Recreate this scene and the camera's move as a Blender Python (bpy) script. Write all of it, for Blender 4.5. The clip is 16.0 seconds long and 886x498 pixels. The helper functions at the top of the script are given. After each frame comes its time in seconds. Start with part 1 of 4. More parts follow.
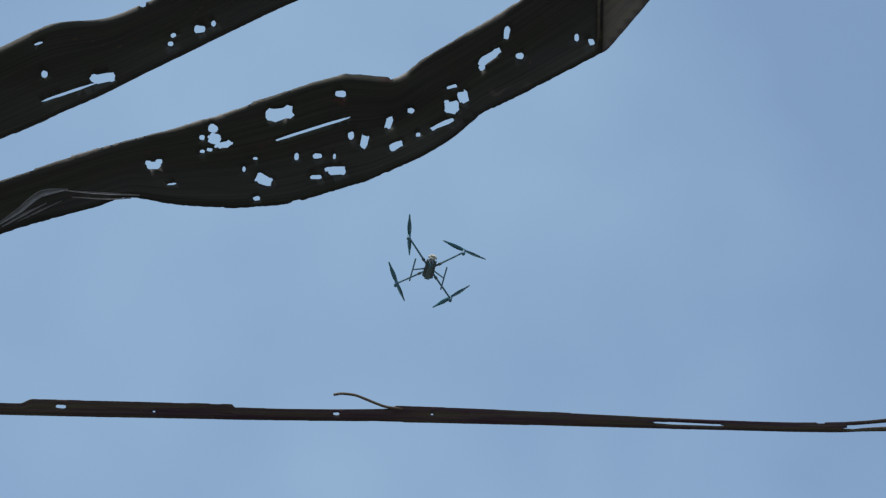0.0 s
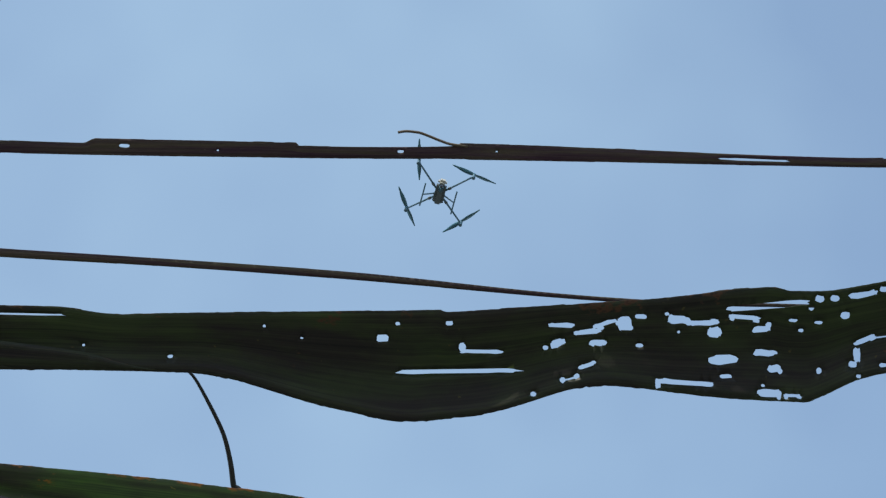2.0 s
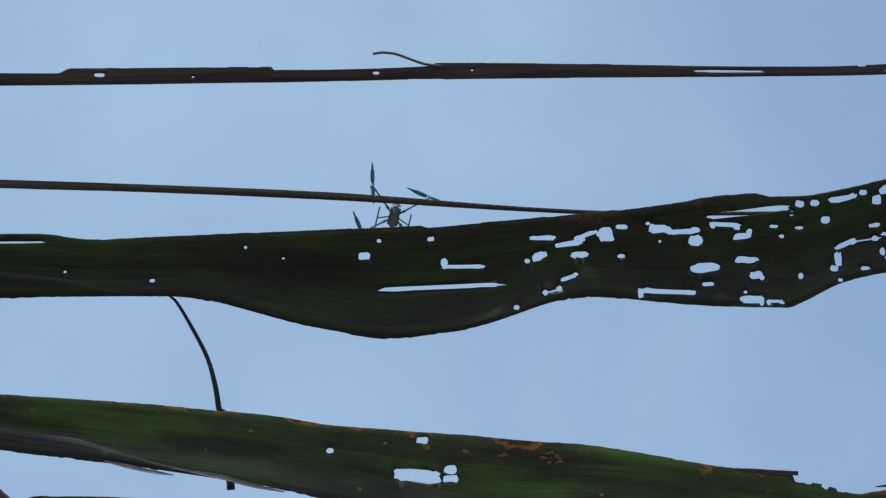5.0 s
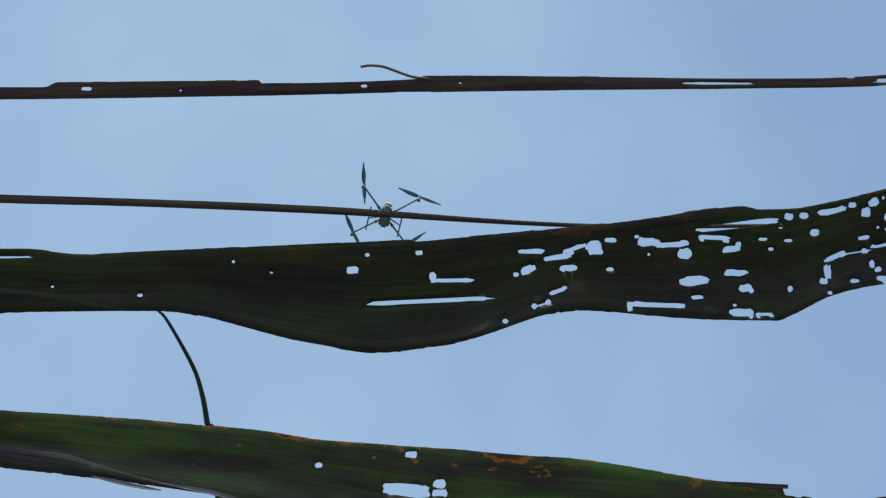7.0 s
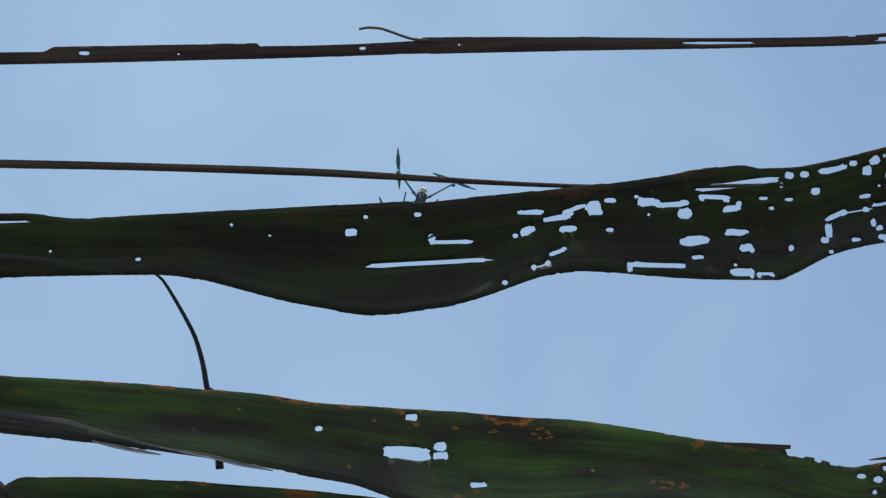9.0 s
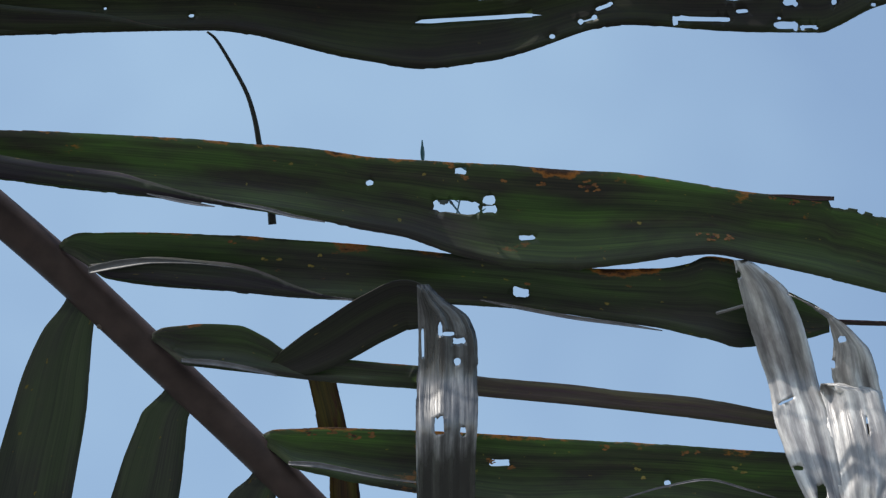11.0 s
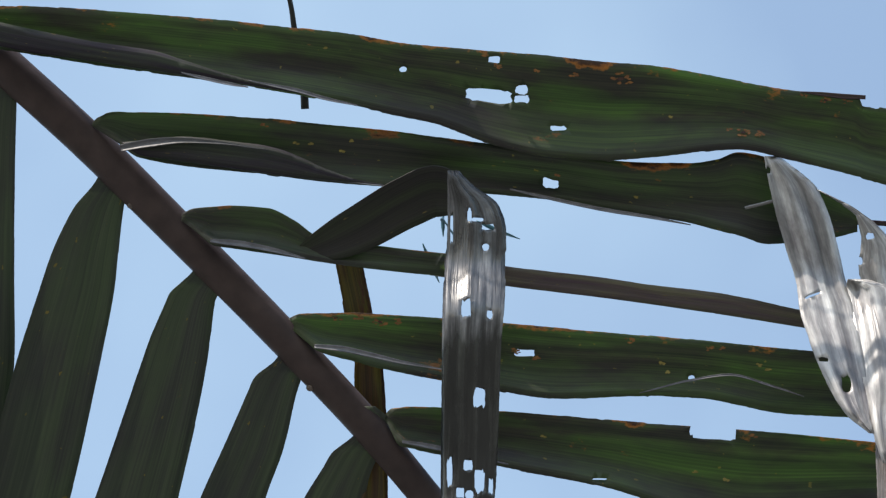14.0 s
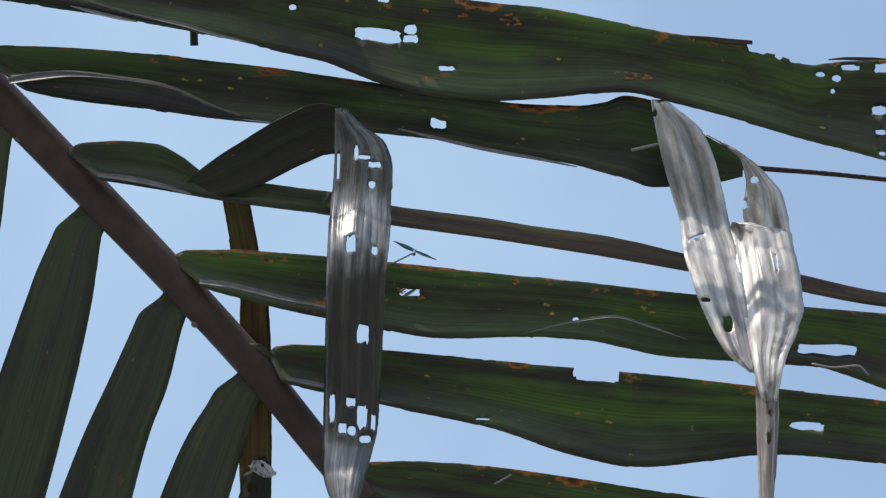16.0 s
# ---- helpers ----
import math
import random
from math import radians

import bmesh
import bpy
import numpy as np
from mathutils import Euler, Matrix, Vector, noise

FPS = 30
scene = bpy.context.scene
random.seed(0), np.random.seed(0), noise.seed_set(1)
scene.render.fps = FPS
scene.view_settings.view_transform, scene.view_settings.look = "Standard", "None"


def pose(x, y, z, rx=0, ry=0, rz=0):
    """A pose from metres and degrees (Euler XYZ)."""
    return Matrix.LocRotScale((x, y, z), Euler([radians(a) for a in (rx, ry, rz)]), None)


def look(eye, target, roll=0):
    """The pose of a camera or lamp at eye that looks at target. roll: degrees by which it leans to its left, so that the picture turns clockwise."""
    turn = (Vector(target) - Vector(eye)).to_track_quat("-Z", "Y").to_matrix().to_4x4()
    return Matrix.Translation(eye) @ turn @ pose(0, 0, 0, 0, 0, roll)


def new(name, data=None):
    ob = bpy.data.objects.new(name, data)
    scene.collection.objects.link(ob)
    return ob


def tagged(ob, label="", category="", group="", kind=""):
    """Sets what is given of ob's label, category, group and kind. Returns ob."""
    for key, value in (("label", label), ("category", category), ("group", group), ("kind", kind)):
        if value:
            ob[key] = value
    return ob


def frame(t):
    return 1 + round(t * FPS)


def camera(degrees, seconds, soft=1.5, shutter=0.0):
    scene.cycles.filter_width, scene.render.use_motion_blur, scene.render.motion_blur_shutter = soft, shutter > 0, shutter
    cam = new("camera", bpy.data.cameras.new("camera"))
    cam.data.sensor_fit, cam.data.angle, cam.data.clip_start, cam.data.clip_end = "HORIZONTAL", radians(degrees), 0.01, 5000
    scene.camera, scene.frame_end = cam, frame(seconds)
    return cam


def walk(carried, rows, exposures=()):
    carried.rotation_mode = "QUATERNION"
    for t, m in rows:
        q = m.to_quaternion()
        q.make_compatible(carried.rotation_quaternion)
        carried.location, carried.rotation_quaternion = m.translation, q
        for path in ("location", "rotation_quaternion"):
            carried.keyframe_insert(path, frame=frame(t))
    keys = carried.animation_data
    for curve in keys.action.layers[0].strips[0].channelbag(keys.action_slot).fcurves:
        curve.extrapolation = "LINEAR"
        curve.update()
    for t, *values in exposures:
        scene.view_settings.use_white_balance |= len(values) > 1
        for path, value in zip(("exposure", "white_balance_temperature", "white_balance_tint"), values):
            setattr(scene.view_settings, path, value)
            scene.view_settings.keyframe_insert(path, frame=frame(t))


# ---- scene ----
from mathutils import geometry

# ---- camera: a long-zoomed phone looking steeply up past a palm frond ----
cam = camera(15.0, 16.0, soft=1.3)
walk(cam, [
    (0, pose(0.01546, -0.16801, 1.72006, 145.0289, -0.6702, -1.2993)),
    (0.5, pose(0.02678, -0.15632, 1.71867, 144.1455, -0.7978, -1.4996)),
    (1, pose(0.02144, -0.12953, 1.70012, 143.7850, -0.7520, -1.5090)),
    (1.5, pose(0.00493, -0.10554, 1.68424, 143.6139, -0.7410, -1.0840)),
    (2, pose(-0.01330, -0.07577, 1.66300, 143.9059, -0.5946, -0.9787)),
    (2.5, pose(-0.00665, -0.06622, 1.65509, 144.3737, -0.7449, -0.8085)),
    (3, pose(-0.01806, -0.06877, 1.65715, 144.5577, -0.3100, -0.4993)),
    (3.5, pose(-0.03088, -0.04482, 1.64759, 144.7975, 0.1926, 0.1695)),
    (4, pose(-0.04063, -0.03239, 1.63491, 144.6724, 0.8837, 0.4814)),
    (4.5, pose(-0.03126, -0.02688, 1.62646, 144.4657, 1.0324, 0.3498)),
    (5, pose(-0.02653, -0.02816, 1.62852, 144.3790, 1.0184, -0.0685)),
    (5.2, pose(-0.02620, -0.03949, 1.62636, 144.4285, 1.0582, -0.1975)),
    (7.5, pose(-0.02338, -0.02599, 1.63858, 144.3605, 1.2899, 0.1793)),
    (8, pose(-0.02075, -0.02127, 1.63893, 144.3975, 1.2446, 0.4946)),
    (8.5, pose(-0.01901, -0.02163, 1.64138, 144.3608, 1.2544, 0.3549)),
    (9, pose(-0.00499, -0.01654, 1.63531, 144.1422, 0.9536, 0.6714)),
    (9.5, pose(-0.00547, -0.01332, 1.60927, 142.8837, 0.7770, 1.3451)),
    (9.7, pose(-0.01314, 0.00613, 1.58518, 142.7958, 0.8078, 1.3911)),
    (11.8, pose(-0.02190, 0.07924, 1.53053, 144.8975, 0.8069, 0.6876)),
    (12, pose(-0.01919, 0.08059, 1.53002, 144.8770, 0.9732, 0.5208)),
    (12.5, pose(-0.00483, 0.08295, 1.52745, 144.7131, 0.5798, 0.2439)),
    (13, pose(-0.02666, 0.11321, 1.51223, 145.2240, 0.2261, -0.2042)),
    (13.5, pose(-0.03077, 0.13097, 1.49474, 145.4314, -0.3222, -0.0243)),
    (14, pose(-0.02878, 0.14670, 1.47534, 145.2985, -0.4055, -0.0442)),
    (14.5, pose(-0.02097, 0.16552, 1.46365, 144.9361, -0.0244, -0.2899)),
    (15, pose(-0.00858, 0.16352, 1.46422, 144.9758, 0.2362, -1.0392)),
    (15.5, pose(-0.00746, 0.16284, 1.47294, 145.2236, 0.3623, -1.6736)),
    (16, pose(-0.01109, 0.18168, 1.44564, 145.7144, 0.2549, -1.5421)),
], exposures=[(0.0, 0.63, 6330, 10), (0.5, 0.66, 6330, 10), (1.0, 0.8, 6480, 10), (1.5, 0.86, 6500, 10), (2.5, 0.89, 6500, 10), (9.5, 0.89, 6500, 10),
              (12.0, 0.96, 6600, 10.5), (12.5, 1.1, 6720, 11.5), (14.0, 1.2, 6820, 12), (15.0, 1.34, 6950, 13.5), (16.0, 1.17, 6850, 13)])

# ---- world, sun ----
SUN_ELEV, SUN_AZ = 42.0, 212.0          # degrees; azimuth clockwise from +y
world = bpy.data.worlds.new("sky")
scene.world = world
world.use_nodes = True
wn, wl = world.node_tree.nodes, world.node_tree.links
sky = wn.new("ShaderNodeTexSky")
sky.sky_type = "NISHITA"
sky.sun_disc = False
sky.sun_elevation, sky.sun_rotation = radians(SUN_ELEV), radians(SUN_AZ)
sky.air_density, sky.dust_density, sky.ozone_density = 1.0, 0.8, 2.0
sky_coord = wn.new("ShaderNodeTexCoord")
cloud = wn.new("ShaderNodeTexNoise")
cloud.inputs["Scale"].default_value, cloud.inputs["Detail"].default_value = 7.0, 3.0
cloud_range = wn.new("ShaderNodeMapRange")
cloud_range.inputs["From Min"].default_value, cloud_range.inputs["From Max"].default_value = 0.4, 0.75
cloud_range.inputs["To Min"].default_value, cloud_range.inputs["To Max"].default_value = 0.14, 0.25
haze = wn.new("ShaderNodeMix")
haze.data_type = "RGBA"
haze.inputs["B"].default_value = (4.1, 5.65, 6.15, 1)     # thin high haze over the blue
wl.new(sky_coord.outputs["Generated"], cloud.inputs["Vector"])
wl.new(cloud.outputs["Fac"], cloud_range.inputs["Value"])
# the haze thickens towards the sun's side of the sky
sky_xyz = wn.new("ShaderNodeSeparateXYZ")
side_haze = wn.new("ShaderNodeMapRange")
side_haze.inputs["From Min"].default_value, side_haze.inputs["From Max"].default_value = -0.2, 0.2
side_haze.inputs["To Min"].default_value, side_haze.inputs["To Max"].default_value = 0.035, -0.03
haze_sum = wn.new("ShaderNodeMath")
wl.new(sky_coord.outputs["Generated"], sky_xyz.inputs[0])
wl.new(sky_xyz.outputs["X"], side_haze.inputs["Value"])
wl.new(cloud_range.outputs["Result"], haze_sum.inputs[0])
wl.new(side_haze.outputs["Result"], haze_sum.inputs[1])
wl.new(haze_sum.outputs[0], haze.inputs["Factor"])
wl.new(sky.outputs["Color"], haze.inputs["A"])
wl.new(haze.outputs["Result"], wn["Background"].inputs["Color"])
wn["Background"].inputs["Strength"].default_value = 0.13

sun_data = bpy.data.lights.new("sun", "SUN")
sun_data.energy, sun_data.angle, sun_data.color = 3.2, radians(0.53), (1.0, 0.95, 0.87)
sun = new("sun", sun_data)
sa, se = radians(SUN_AZ), radians(SUN_ELEV)
sun_dir = Vector((math.sin(sa) * math.cos(se), math.cos(sa) * math.cos(se), math.sin(se)))
sun.matrix_world = look(sun_dir * 60, (0, 0, 0))


# ---- materials ----
def material(name):
    m = bpy.data.materials.new(name)
    m.use_nodes = True
    n = m.node_tree.nodes
    return m, n, m.node_tree.links, n["Principled BSDF"], n["Material Output"]


def ramp(n, stops):
    r = n.new("ShaderNodeValToRGB")
    e = r.color_ramp.elements
    for k, (p, c) in enumerate(stops):
        if k > 1:
            e.new(p)
        e[k].position, e[k].color = p, (*c, 1)
    return r


def uv_noise(n, l, sx, sy, scale, detail=4.0, rough=0.6):
    """Noise in leaf space: u runs along the blade, v across it; both in metres."""
    c = n.new("ShaderNodeUVMap")
    mp = n.new("ShaderNodeMapping")
    mp.inputs["Scale"].default_value = (sx, sy, 1)
    info = n.new("ShaderNodeObjectInfo")
    add = n.new("ShaderNodeVectorMath")
    add.operation = "MULTIPLY_ADD"
    add.inputs[1].default_value = (1, 1, 1)
    seed = n.new("ShaderNodeCombineXYZ")
    mul = n.new("ShaderNodeMath")
    mul.operation = "MULTIPLY"
    mul.inputs[1].default_value = 37.0
    tex = n.new("ShaderNodeTexNoise")
    tex.inputs["Scale"].default_value, tex.inputs["Detail"].default_value, tex.inputs["Roughness"].default_value = scale, detail, rough
    l.new(info.outputs["Random"], mul.inputs[0])
    l.new(mul.outputs[0], seed.inputs["Z"])
    l.new(c.outputs["UV"], mp.inputs["Vector"])
    l.new(mp.outputs["Vector"], add.inputs[0])
    l.new(seed.outputs[0], add.inputs[2])
    l.new(add.outputs[0], tex.inputs["Vector"])
    return tex


def mix_rgb(n, l, fac, a, b, mode="MIX"):
    m = n.new("ShaderNodeMix")
    m.data_type, m.blend_type = "RGBA", mode
    for sock, val in (("Factor", fac), ("A", a), ("B", b)):
        if isinstance(val, (int, float)):
            m.inputs[sock].default_value = val
        elif isinstance(val, tuple):
            m.inputs[sock].default_value = (*val, 1)
        else:
            l.new(val, m.inputs[sock])
    return m.outputs["Result"]


def leaf_material(name, green_a, green_b, rust, glow, rust_from=0.64, rough=0.4, through_amount=0.4, margin=1.0, gloss=0.5,
                  contrast=1.0, speck=(0.12, 0.09, 0.03)):
    """Palm leaf: fine parallel veins, long streaks, rust blotches with dark cores, specks, and a browned margin."""
    m, n, l, b, out = material(name)
    veins = uv_noise(n, l, 8, 1100, 1.0, 3, 0.6)           # veins a fraction of a millimetre apart
    bands = uv_noise(n, l, 7, 190, 1.0, 3, 0.55)           # bundles of veins
    patches = uv_noise(n, l, 13, 52, 1.0, 4, 0.6)          # light and dark streaks
    spots = uv_noise(n, l, 210, 260, 1.0, 2, 0.5)          # specks
    blotch = uv_noise(n, l, 34, 52, 1.0, 5, 0.7)           # rust blotches
    vr = ramp(n, [(0.3, green_a), (0.72, green_b)])
    l.new(veins.outputs["Fac"], vr.inputs["Fac"])
    soft = 0.45 + 0.55 * contrast
    nr = ramp(n, [(0.3, tuple(1 + (c - 1) * soft for c in (0.72, 0.74, 0.7))), (0.7, tuple(1 + (c - 1) * soft for c in (1.2, 1.16, 1.1)))])
    l.new(bands.outputs["Fac"], nr.inputs["Fac"])
    low, high = (0.7, 0.56, 0.72), (1.12, 1.45, 0.78)
    pr = ramp(n, [(0.38, tuple(1 + (c - 1) * contrast for c in low)), (0.62, tuple(1 + (c - 1) * contrast for c in high))])
    l.new(patches.outputs["Fac"], pr.inputs["Fac"])
    col = mix_rgb(n, l, 1.0, vr.outputs["Color"], nr.outputs["Color"], "MULTIPLY")
    col = mix_rgb(n, l, 1.0, col, pr.outputs["Color"], "MULTIPLY")
    # browned upper margin, broken up by the blotch noise
    uvm = n.new("ShaderNodeUVMap")
    sep = n.new("ShaderNodeSeparateXYZ")
    l.new(uvm.outputs["UV"], sep.inputs[0])
    near_edge = n.new("ShaderNodeMapRange")
    near_edge.inputs["From Min"].default_value, near_edge.inputs["From Max"].default_value = 0.0155, 0.0225
    near_edge.inputs["To Max"].default_value = 0.23 * margin
    l.new(sep.outputs["Y"], near_edge.inputs["Value"])
    total = n.new("ShaderNodeMath")
    l.new(blotch.outputs["Fac"], total.inputs[0])
    l.new(near_edge.outputs["Result"], total.inputs[1])
    br = ramp(n, [(rust_from, (0, 0, 0)), (rust_from + 0.05, (1, 1, 1))])
    l.new(total.outputs[0], br.inputs["Fac"])
    core = ramp(n, [(rust_from + 0.06, rust), (rust_from + 0.13, tuple(0.22 * c for c in rust))])
    l.new(total.outputs[0], core.inputs["Fac"])
    sr = ramp(n, [(0.725, (0, 0, 0)), (0.75, (1, 1, 1))])
    l.new(spots.outputs["Fac"], sr.inputs["Fac"])
    col = mix_rgb(n, l, sr.outputs["Color"], col, speck)
    col = mix_rgb(n, l, br.outputs["Color"], col, core.outputs["Color"])
    l.new(col, b.inputs["Base Color"])
    b.inputs["Roughness"].default_value = rough
    b.inputs["Specular IOR Level"].default_value = gloss
    trans = n.new("ShaderNodeBsdfTranslucent")
    tcol = mix_rgb(n, l, 1.0, col, glow, "MULTIPLY")
    l.new(tcol, trans.inputs["Color"])
    mixer = n.new("ShaderNodeMixShader")
    mixer.inputs["Fac"].default_value = through_amount
    l.new(b.outputs["BSDF"], mixer.inputs[1])
    l.new(trans.outputs["BSDF"], mixer.inputs[2])
    l.new(mixer.outputs["Shader"], out.inputs["Surface"])
    bump = n.new("ShaderNodeBump")
    bump.inputs["Strength"].default_value, bump.inputs["Distance"].default_value = 0.4, 0.0005
    l.new(bands.outputs["Fac"], bump.inputs["Height"])
    l.new(bump.outputs["Normal"], b.inputs["Normal"])
    return m


LEAF = leaf_material("palm_leaf_green", (0.027, 0.029, 0.028), (0.055, 0.06, 0.042), (0.17, 0.07, 0.024), (3.4, 4.75, 2.4), 0.655, 0.46, margin=0.8)
LEAF_SIDE = leaf_material("palm_leaf_side", (0.035, 0.037, 0.038), (0.056, 0.062, 0.053), (0.12, 0.06, 0.026), (3.3, 3.7, 3.0), 0.68, 0.46, 0.4, 0.35, contrast=0.35)
LEAF_DEEP = leaf_material("palm_leaf_deep_green", (0.026, 0.028, 0.028), (0.05, 0.055, 0.043), (0.14, 0.06, 0.024), (3.2, 4.2, 2.5), 0.655, 0.46, margin=0.7, contrast=0.8)
LEAF_WORN = leaf_material("palm_leaf_worn", (0.019, 0.0192, 0.0185), (0.037, 0.0375, 0.029), (0.06, 0.03, 0.02), (3.0, 3.9, 1.8), 0.66, 0.45, 0.36, 0.5, 0.2,
                          contrast=0.75, speck=(0.05, 0.04, 0.02))
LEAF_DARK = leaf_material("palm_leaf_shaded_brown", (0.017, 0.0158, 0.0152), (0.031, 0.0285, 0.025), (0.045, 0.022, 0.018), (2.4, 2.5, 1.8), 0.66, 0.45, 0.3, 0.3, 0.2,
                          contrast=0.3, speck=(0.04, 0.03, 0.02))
LEAF_GREY = leaf_material("palm_leaf_dry_grey", (0.057, 0.041, 0.048), (0.1, 0.072, 0.086), (0.05, 0.028, 0.02), (1.6, 1.5, 1.3), 0.66, 0.45, 0.2, 0.5)
LEAF_YELLOW = leaf_material("palm_leaf_yellowing", (0.034, 0.029, 0.012), (0.12, 0.087, 0.022), (0.06, 0.03, 0.015), (3.2, 2.8, 1.5), 0.58)
LEAF_FOLD = leaf_material("palm_leaf_violet_underside", (0.018, 0.018, 0.023), (0.042, 0.041, 0.052), (0.05, 0.03, 0.025), (1.5, 1.4, 1.5), 0.7, 0.55, 0.2, 0.2, 0.3)
LEAF_DULL = leaf_material("palm_leaf_dull_underside", (0.02, 0.021, 0.02), (0.042, 0.044, 0.037), (0.05, 0.03, 0.025), (1.6, 1.7, 1.3), 0.7, 0.55, 0.2, 0.2, 0.3,
                          contrast=0.6)
LEAF_BROWN = leaf_material("palm_leaf_dry_brown", (0.045, 0.028, 0.04), (0.085, 0.056, 0.073), (0.03, 0.015, 0.02), (0.8, 0.7, 0.7), 0.68, 0.55, 0.12, 0.3, 0.2,
                           speck=(0.09, 0.07, 0.06))


def dead_material(name, dark, mid, light, stain_col, rough=0.3, tint_stops=(), streaks=170):
    """Bleached dead leaf with lengthwise streaks; stops (metres along the blade, tint) set darker stretches with ragged
    ends.
    """
    m, n, l, b, out = material(name)
    grooves = uv_noise(n, l, 12, streaks, 1.0, 4, 0.6)
    stain = uv_noise(n, l, 34, 60, 1.0, 5, 0.65)
    gr = ramp(n, [(0.34, dark), (0.47, mid), (0.62, light)])
    l.new(grooves.outputs["Fac"], gr.inputs["Fac"])
    sr = ramp(n, [(0.36, stain_col), (0.5, tuple(0.5 + 0.5 * c for c in stain_col)), (0.6, (1, 1, 1))])
    l.new(stain.outputs["Fac"], sr.inputs["Fac"])
    col = mix_rgb(n, l, 1.0, gr.outputs["Color"], sr.outputs["Color"], "MULTIPLY")
    if tint_stops:
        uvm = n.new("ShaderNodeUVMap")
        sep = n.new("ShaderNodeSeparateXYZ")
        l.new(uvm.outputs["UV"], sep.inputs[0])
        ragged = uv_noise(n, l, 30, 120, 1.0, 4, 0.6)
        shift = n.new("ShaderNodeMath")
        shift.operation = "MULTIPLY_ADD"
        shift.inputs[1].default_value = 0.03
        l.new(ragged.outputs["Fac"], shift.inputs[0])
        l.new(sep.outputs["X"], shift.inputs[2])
        first, last = tint_stops[0][0], tint_stops[-1][0]
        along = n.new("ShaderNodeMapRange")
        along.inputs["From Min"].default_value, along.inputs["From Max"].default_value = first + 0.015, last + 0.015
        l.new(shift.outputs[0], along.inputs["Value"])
        mr = ramp(n, [((p - first) / (last - first), c) for p, c in tint_stops])
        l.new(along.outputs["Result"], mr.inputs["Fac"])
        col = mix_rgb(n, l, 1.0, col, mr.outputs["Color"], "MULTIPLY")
    l.new(col, b.inputs["Base Color"])
    b.inputs["Roughness"].default_value = rough
    b.inputs["Specular IOR Level"].default_value = 0.6
    bump = n.new("ShaderNodeBump")
    bump.inputs["Strength"].default_value, bump.inputs["Distance"].default_value = 0.8, 0.0015
    l.new(grooves.outputs["Fac"], bump.inputs["Height"])
    l.new(bump.outputs["Normal"], b.inputs["Normal"])
    return m


DEAD = dead_material("dead_leaf_silver", (0.13, 0.13, 0.132), (0.26, 0.257, 0.255), (0.5, 0.495, 0.485), (0.4, 0.37, 0.38), 0.36, streaks=110)
DEAD_BROWN = dead_material("dead_leaf_brown", (0.09, 0.08, 0.078), (0.2, 0.18, 0.172), (0.38, 0.35, 0.335), (0.4, 0.34, 0.33))
DARK_STRETCH = (0.16, 0.17, 0.15)
DEAD_DARK = dead_material("dead_leaf_dark", (0.03, 0.03, 0.032), (0.085, 0.085, 0.089), (0.28, 0.28, 0.288), (0.3, 0.29, 0.3), 0.27,
                          [(-0.365, (1, 1, 1)), (-0.322, (0.9, 0.9, 0.9)), (-0.312, DARK_STRETCH), (-0.232, DARK_STRETCH), (-0.222, (1, 1, 1)), (-0.192, (0.9, 0.9, 0.9)), (-0.182, (0.42, 0.43, 0.43)),
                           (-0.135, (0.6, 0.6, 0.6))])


def plain(name, a, b_col, scale, rough=0.6, metal=0.0, bump_d=0.001, stretch=(1, 1, 1), gloss=0.5):
    """A surface of two tones mixed by object-space noise, with fine relief."""
    m, n, l, b, out = material(name)
    c = n.new("ShaderNodeTexCoord")
    mp = n.new("ShaderNodeMapping")
    mp.inputs["Scale"].default_value = stretch
    tex = n.new("ShaderNodeTexNoise")
    tex.inputs["Scale"].default_value, tex.inputs["Detail"].default_value = scale, 5
    l.new(c.outputs["Object"], mp.inputs["Vector"])
    l.new(mp.outputs["Vector"], tex.inputs["Vector"])
    r = ramp(n, [(0.3, a), (0.7, b_col)])
    l.new(tex.outputs["Fac"], r.inputs["Fac"])
    l.new(r.outputs["Color"], b.inputs["Base Color"])
    b.inputs["Roughness"].default_value, b.inputs["Metallic"].default_value = rough, metal
    b.inputs["Specular IOR Level"].default_value = gloss
    bump = n.new("ShaderNodeBump")
    bump.inputs["Strength"].default_value, bump.inputs["Distance"].default_value = 0.5, bump_d
    l.new(tex.outputs["Fac"], bump.inputs["Height"])
    l.new(bump.outputs["Normal"], b.inputs["Normal"])
    return m


RACHIS = plain("palm_midrib_brown", (0.034, 0.024, 0.023), (0.056, 0.039, 0.037), 90, 0.6, 0, 0.0006, (1, 1, 1), 0.2)
# tones for the leaf folds, their sky sheen painted in as paler grey
FOLD_SHEEN_DULL = plain("leaf_underside_dull_sheen", (0.03, 0.03, 0.033), (0.065, 0.064, 0.07), 160, 0.5)
FOLD_SHEEN = plain("leaf_underside_sheen", (0.06, 0.06, 0.068), (0.125, 0.122, 0.135), 160, 0.5)
KNOT = plain("leaf_joint_tan", (0.06, 0.045, 0.038), (0.12, 0.09, 0.075), 200, 0.6)
BARK = plain("palm_bark", (0.1, 0.085, 0.07), (0.24, 0.21, 0.18), 14, 0.85, 0, 0.02, (1, 1, 3))
GROUND = plain("dry_grass_ground", (0.11, 0.115, 0.1), (0.21, 0.205, 0.19), 1.3, 0.95, 0, 0.03)
RUST = plain("leaf_rust", (0.14, 0.058, 0.018), (0.28, 0.125, 0.03), 300, 0.6)
YELLOW = plain("leaf_yellow_fleck", (0.16, 0.13, 0.03), (0.27, 0.22, 0.05), 300, 0.6)
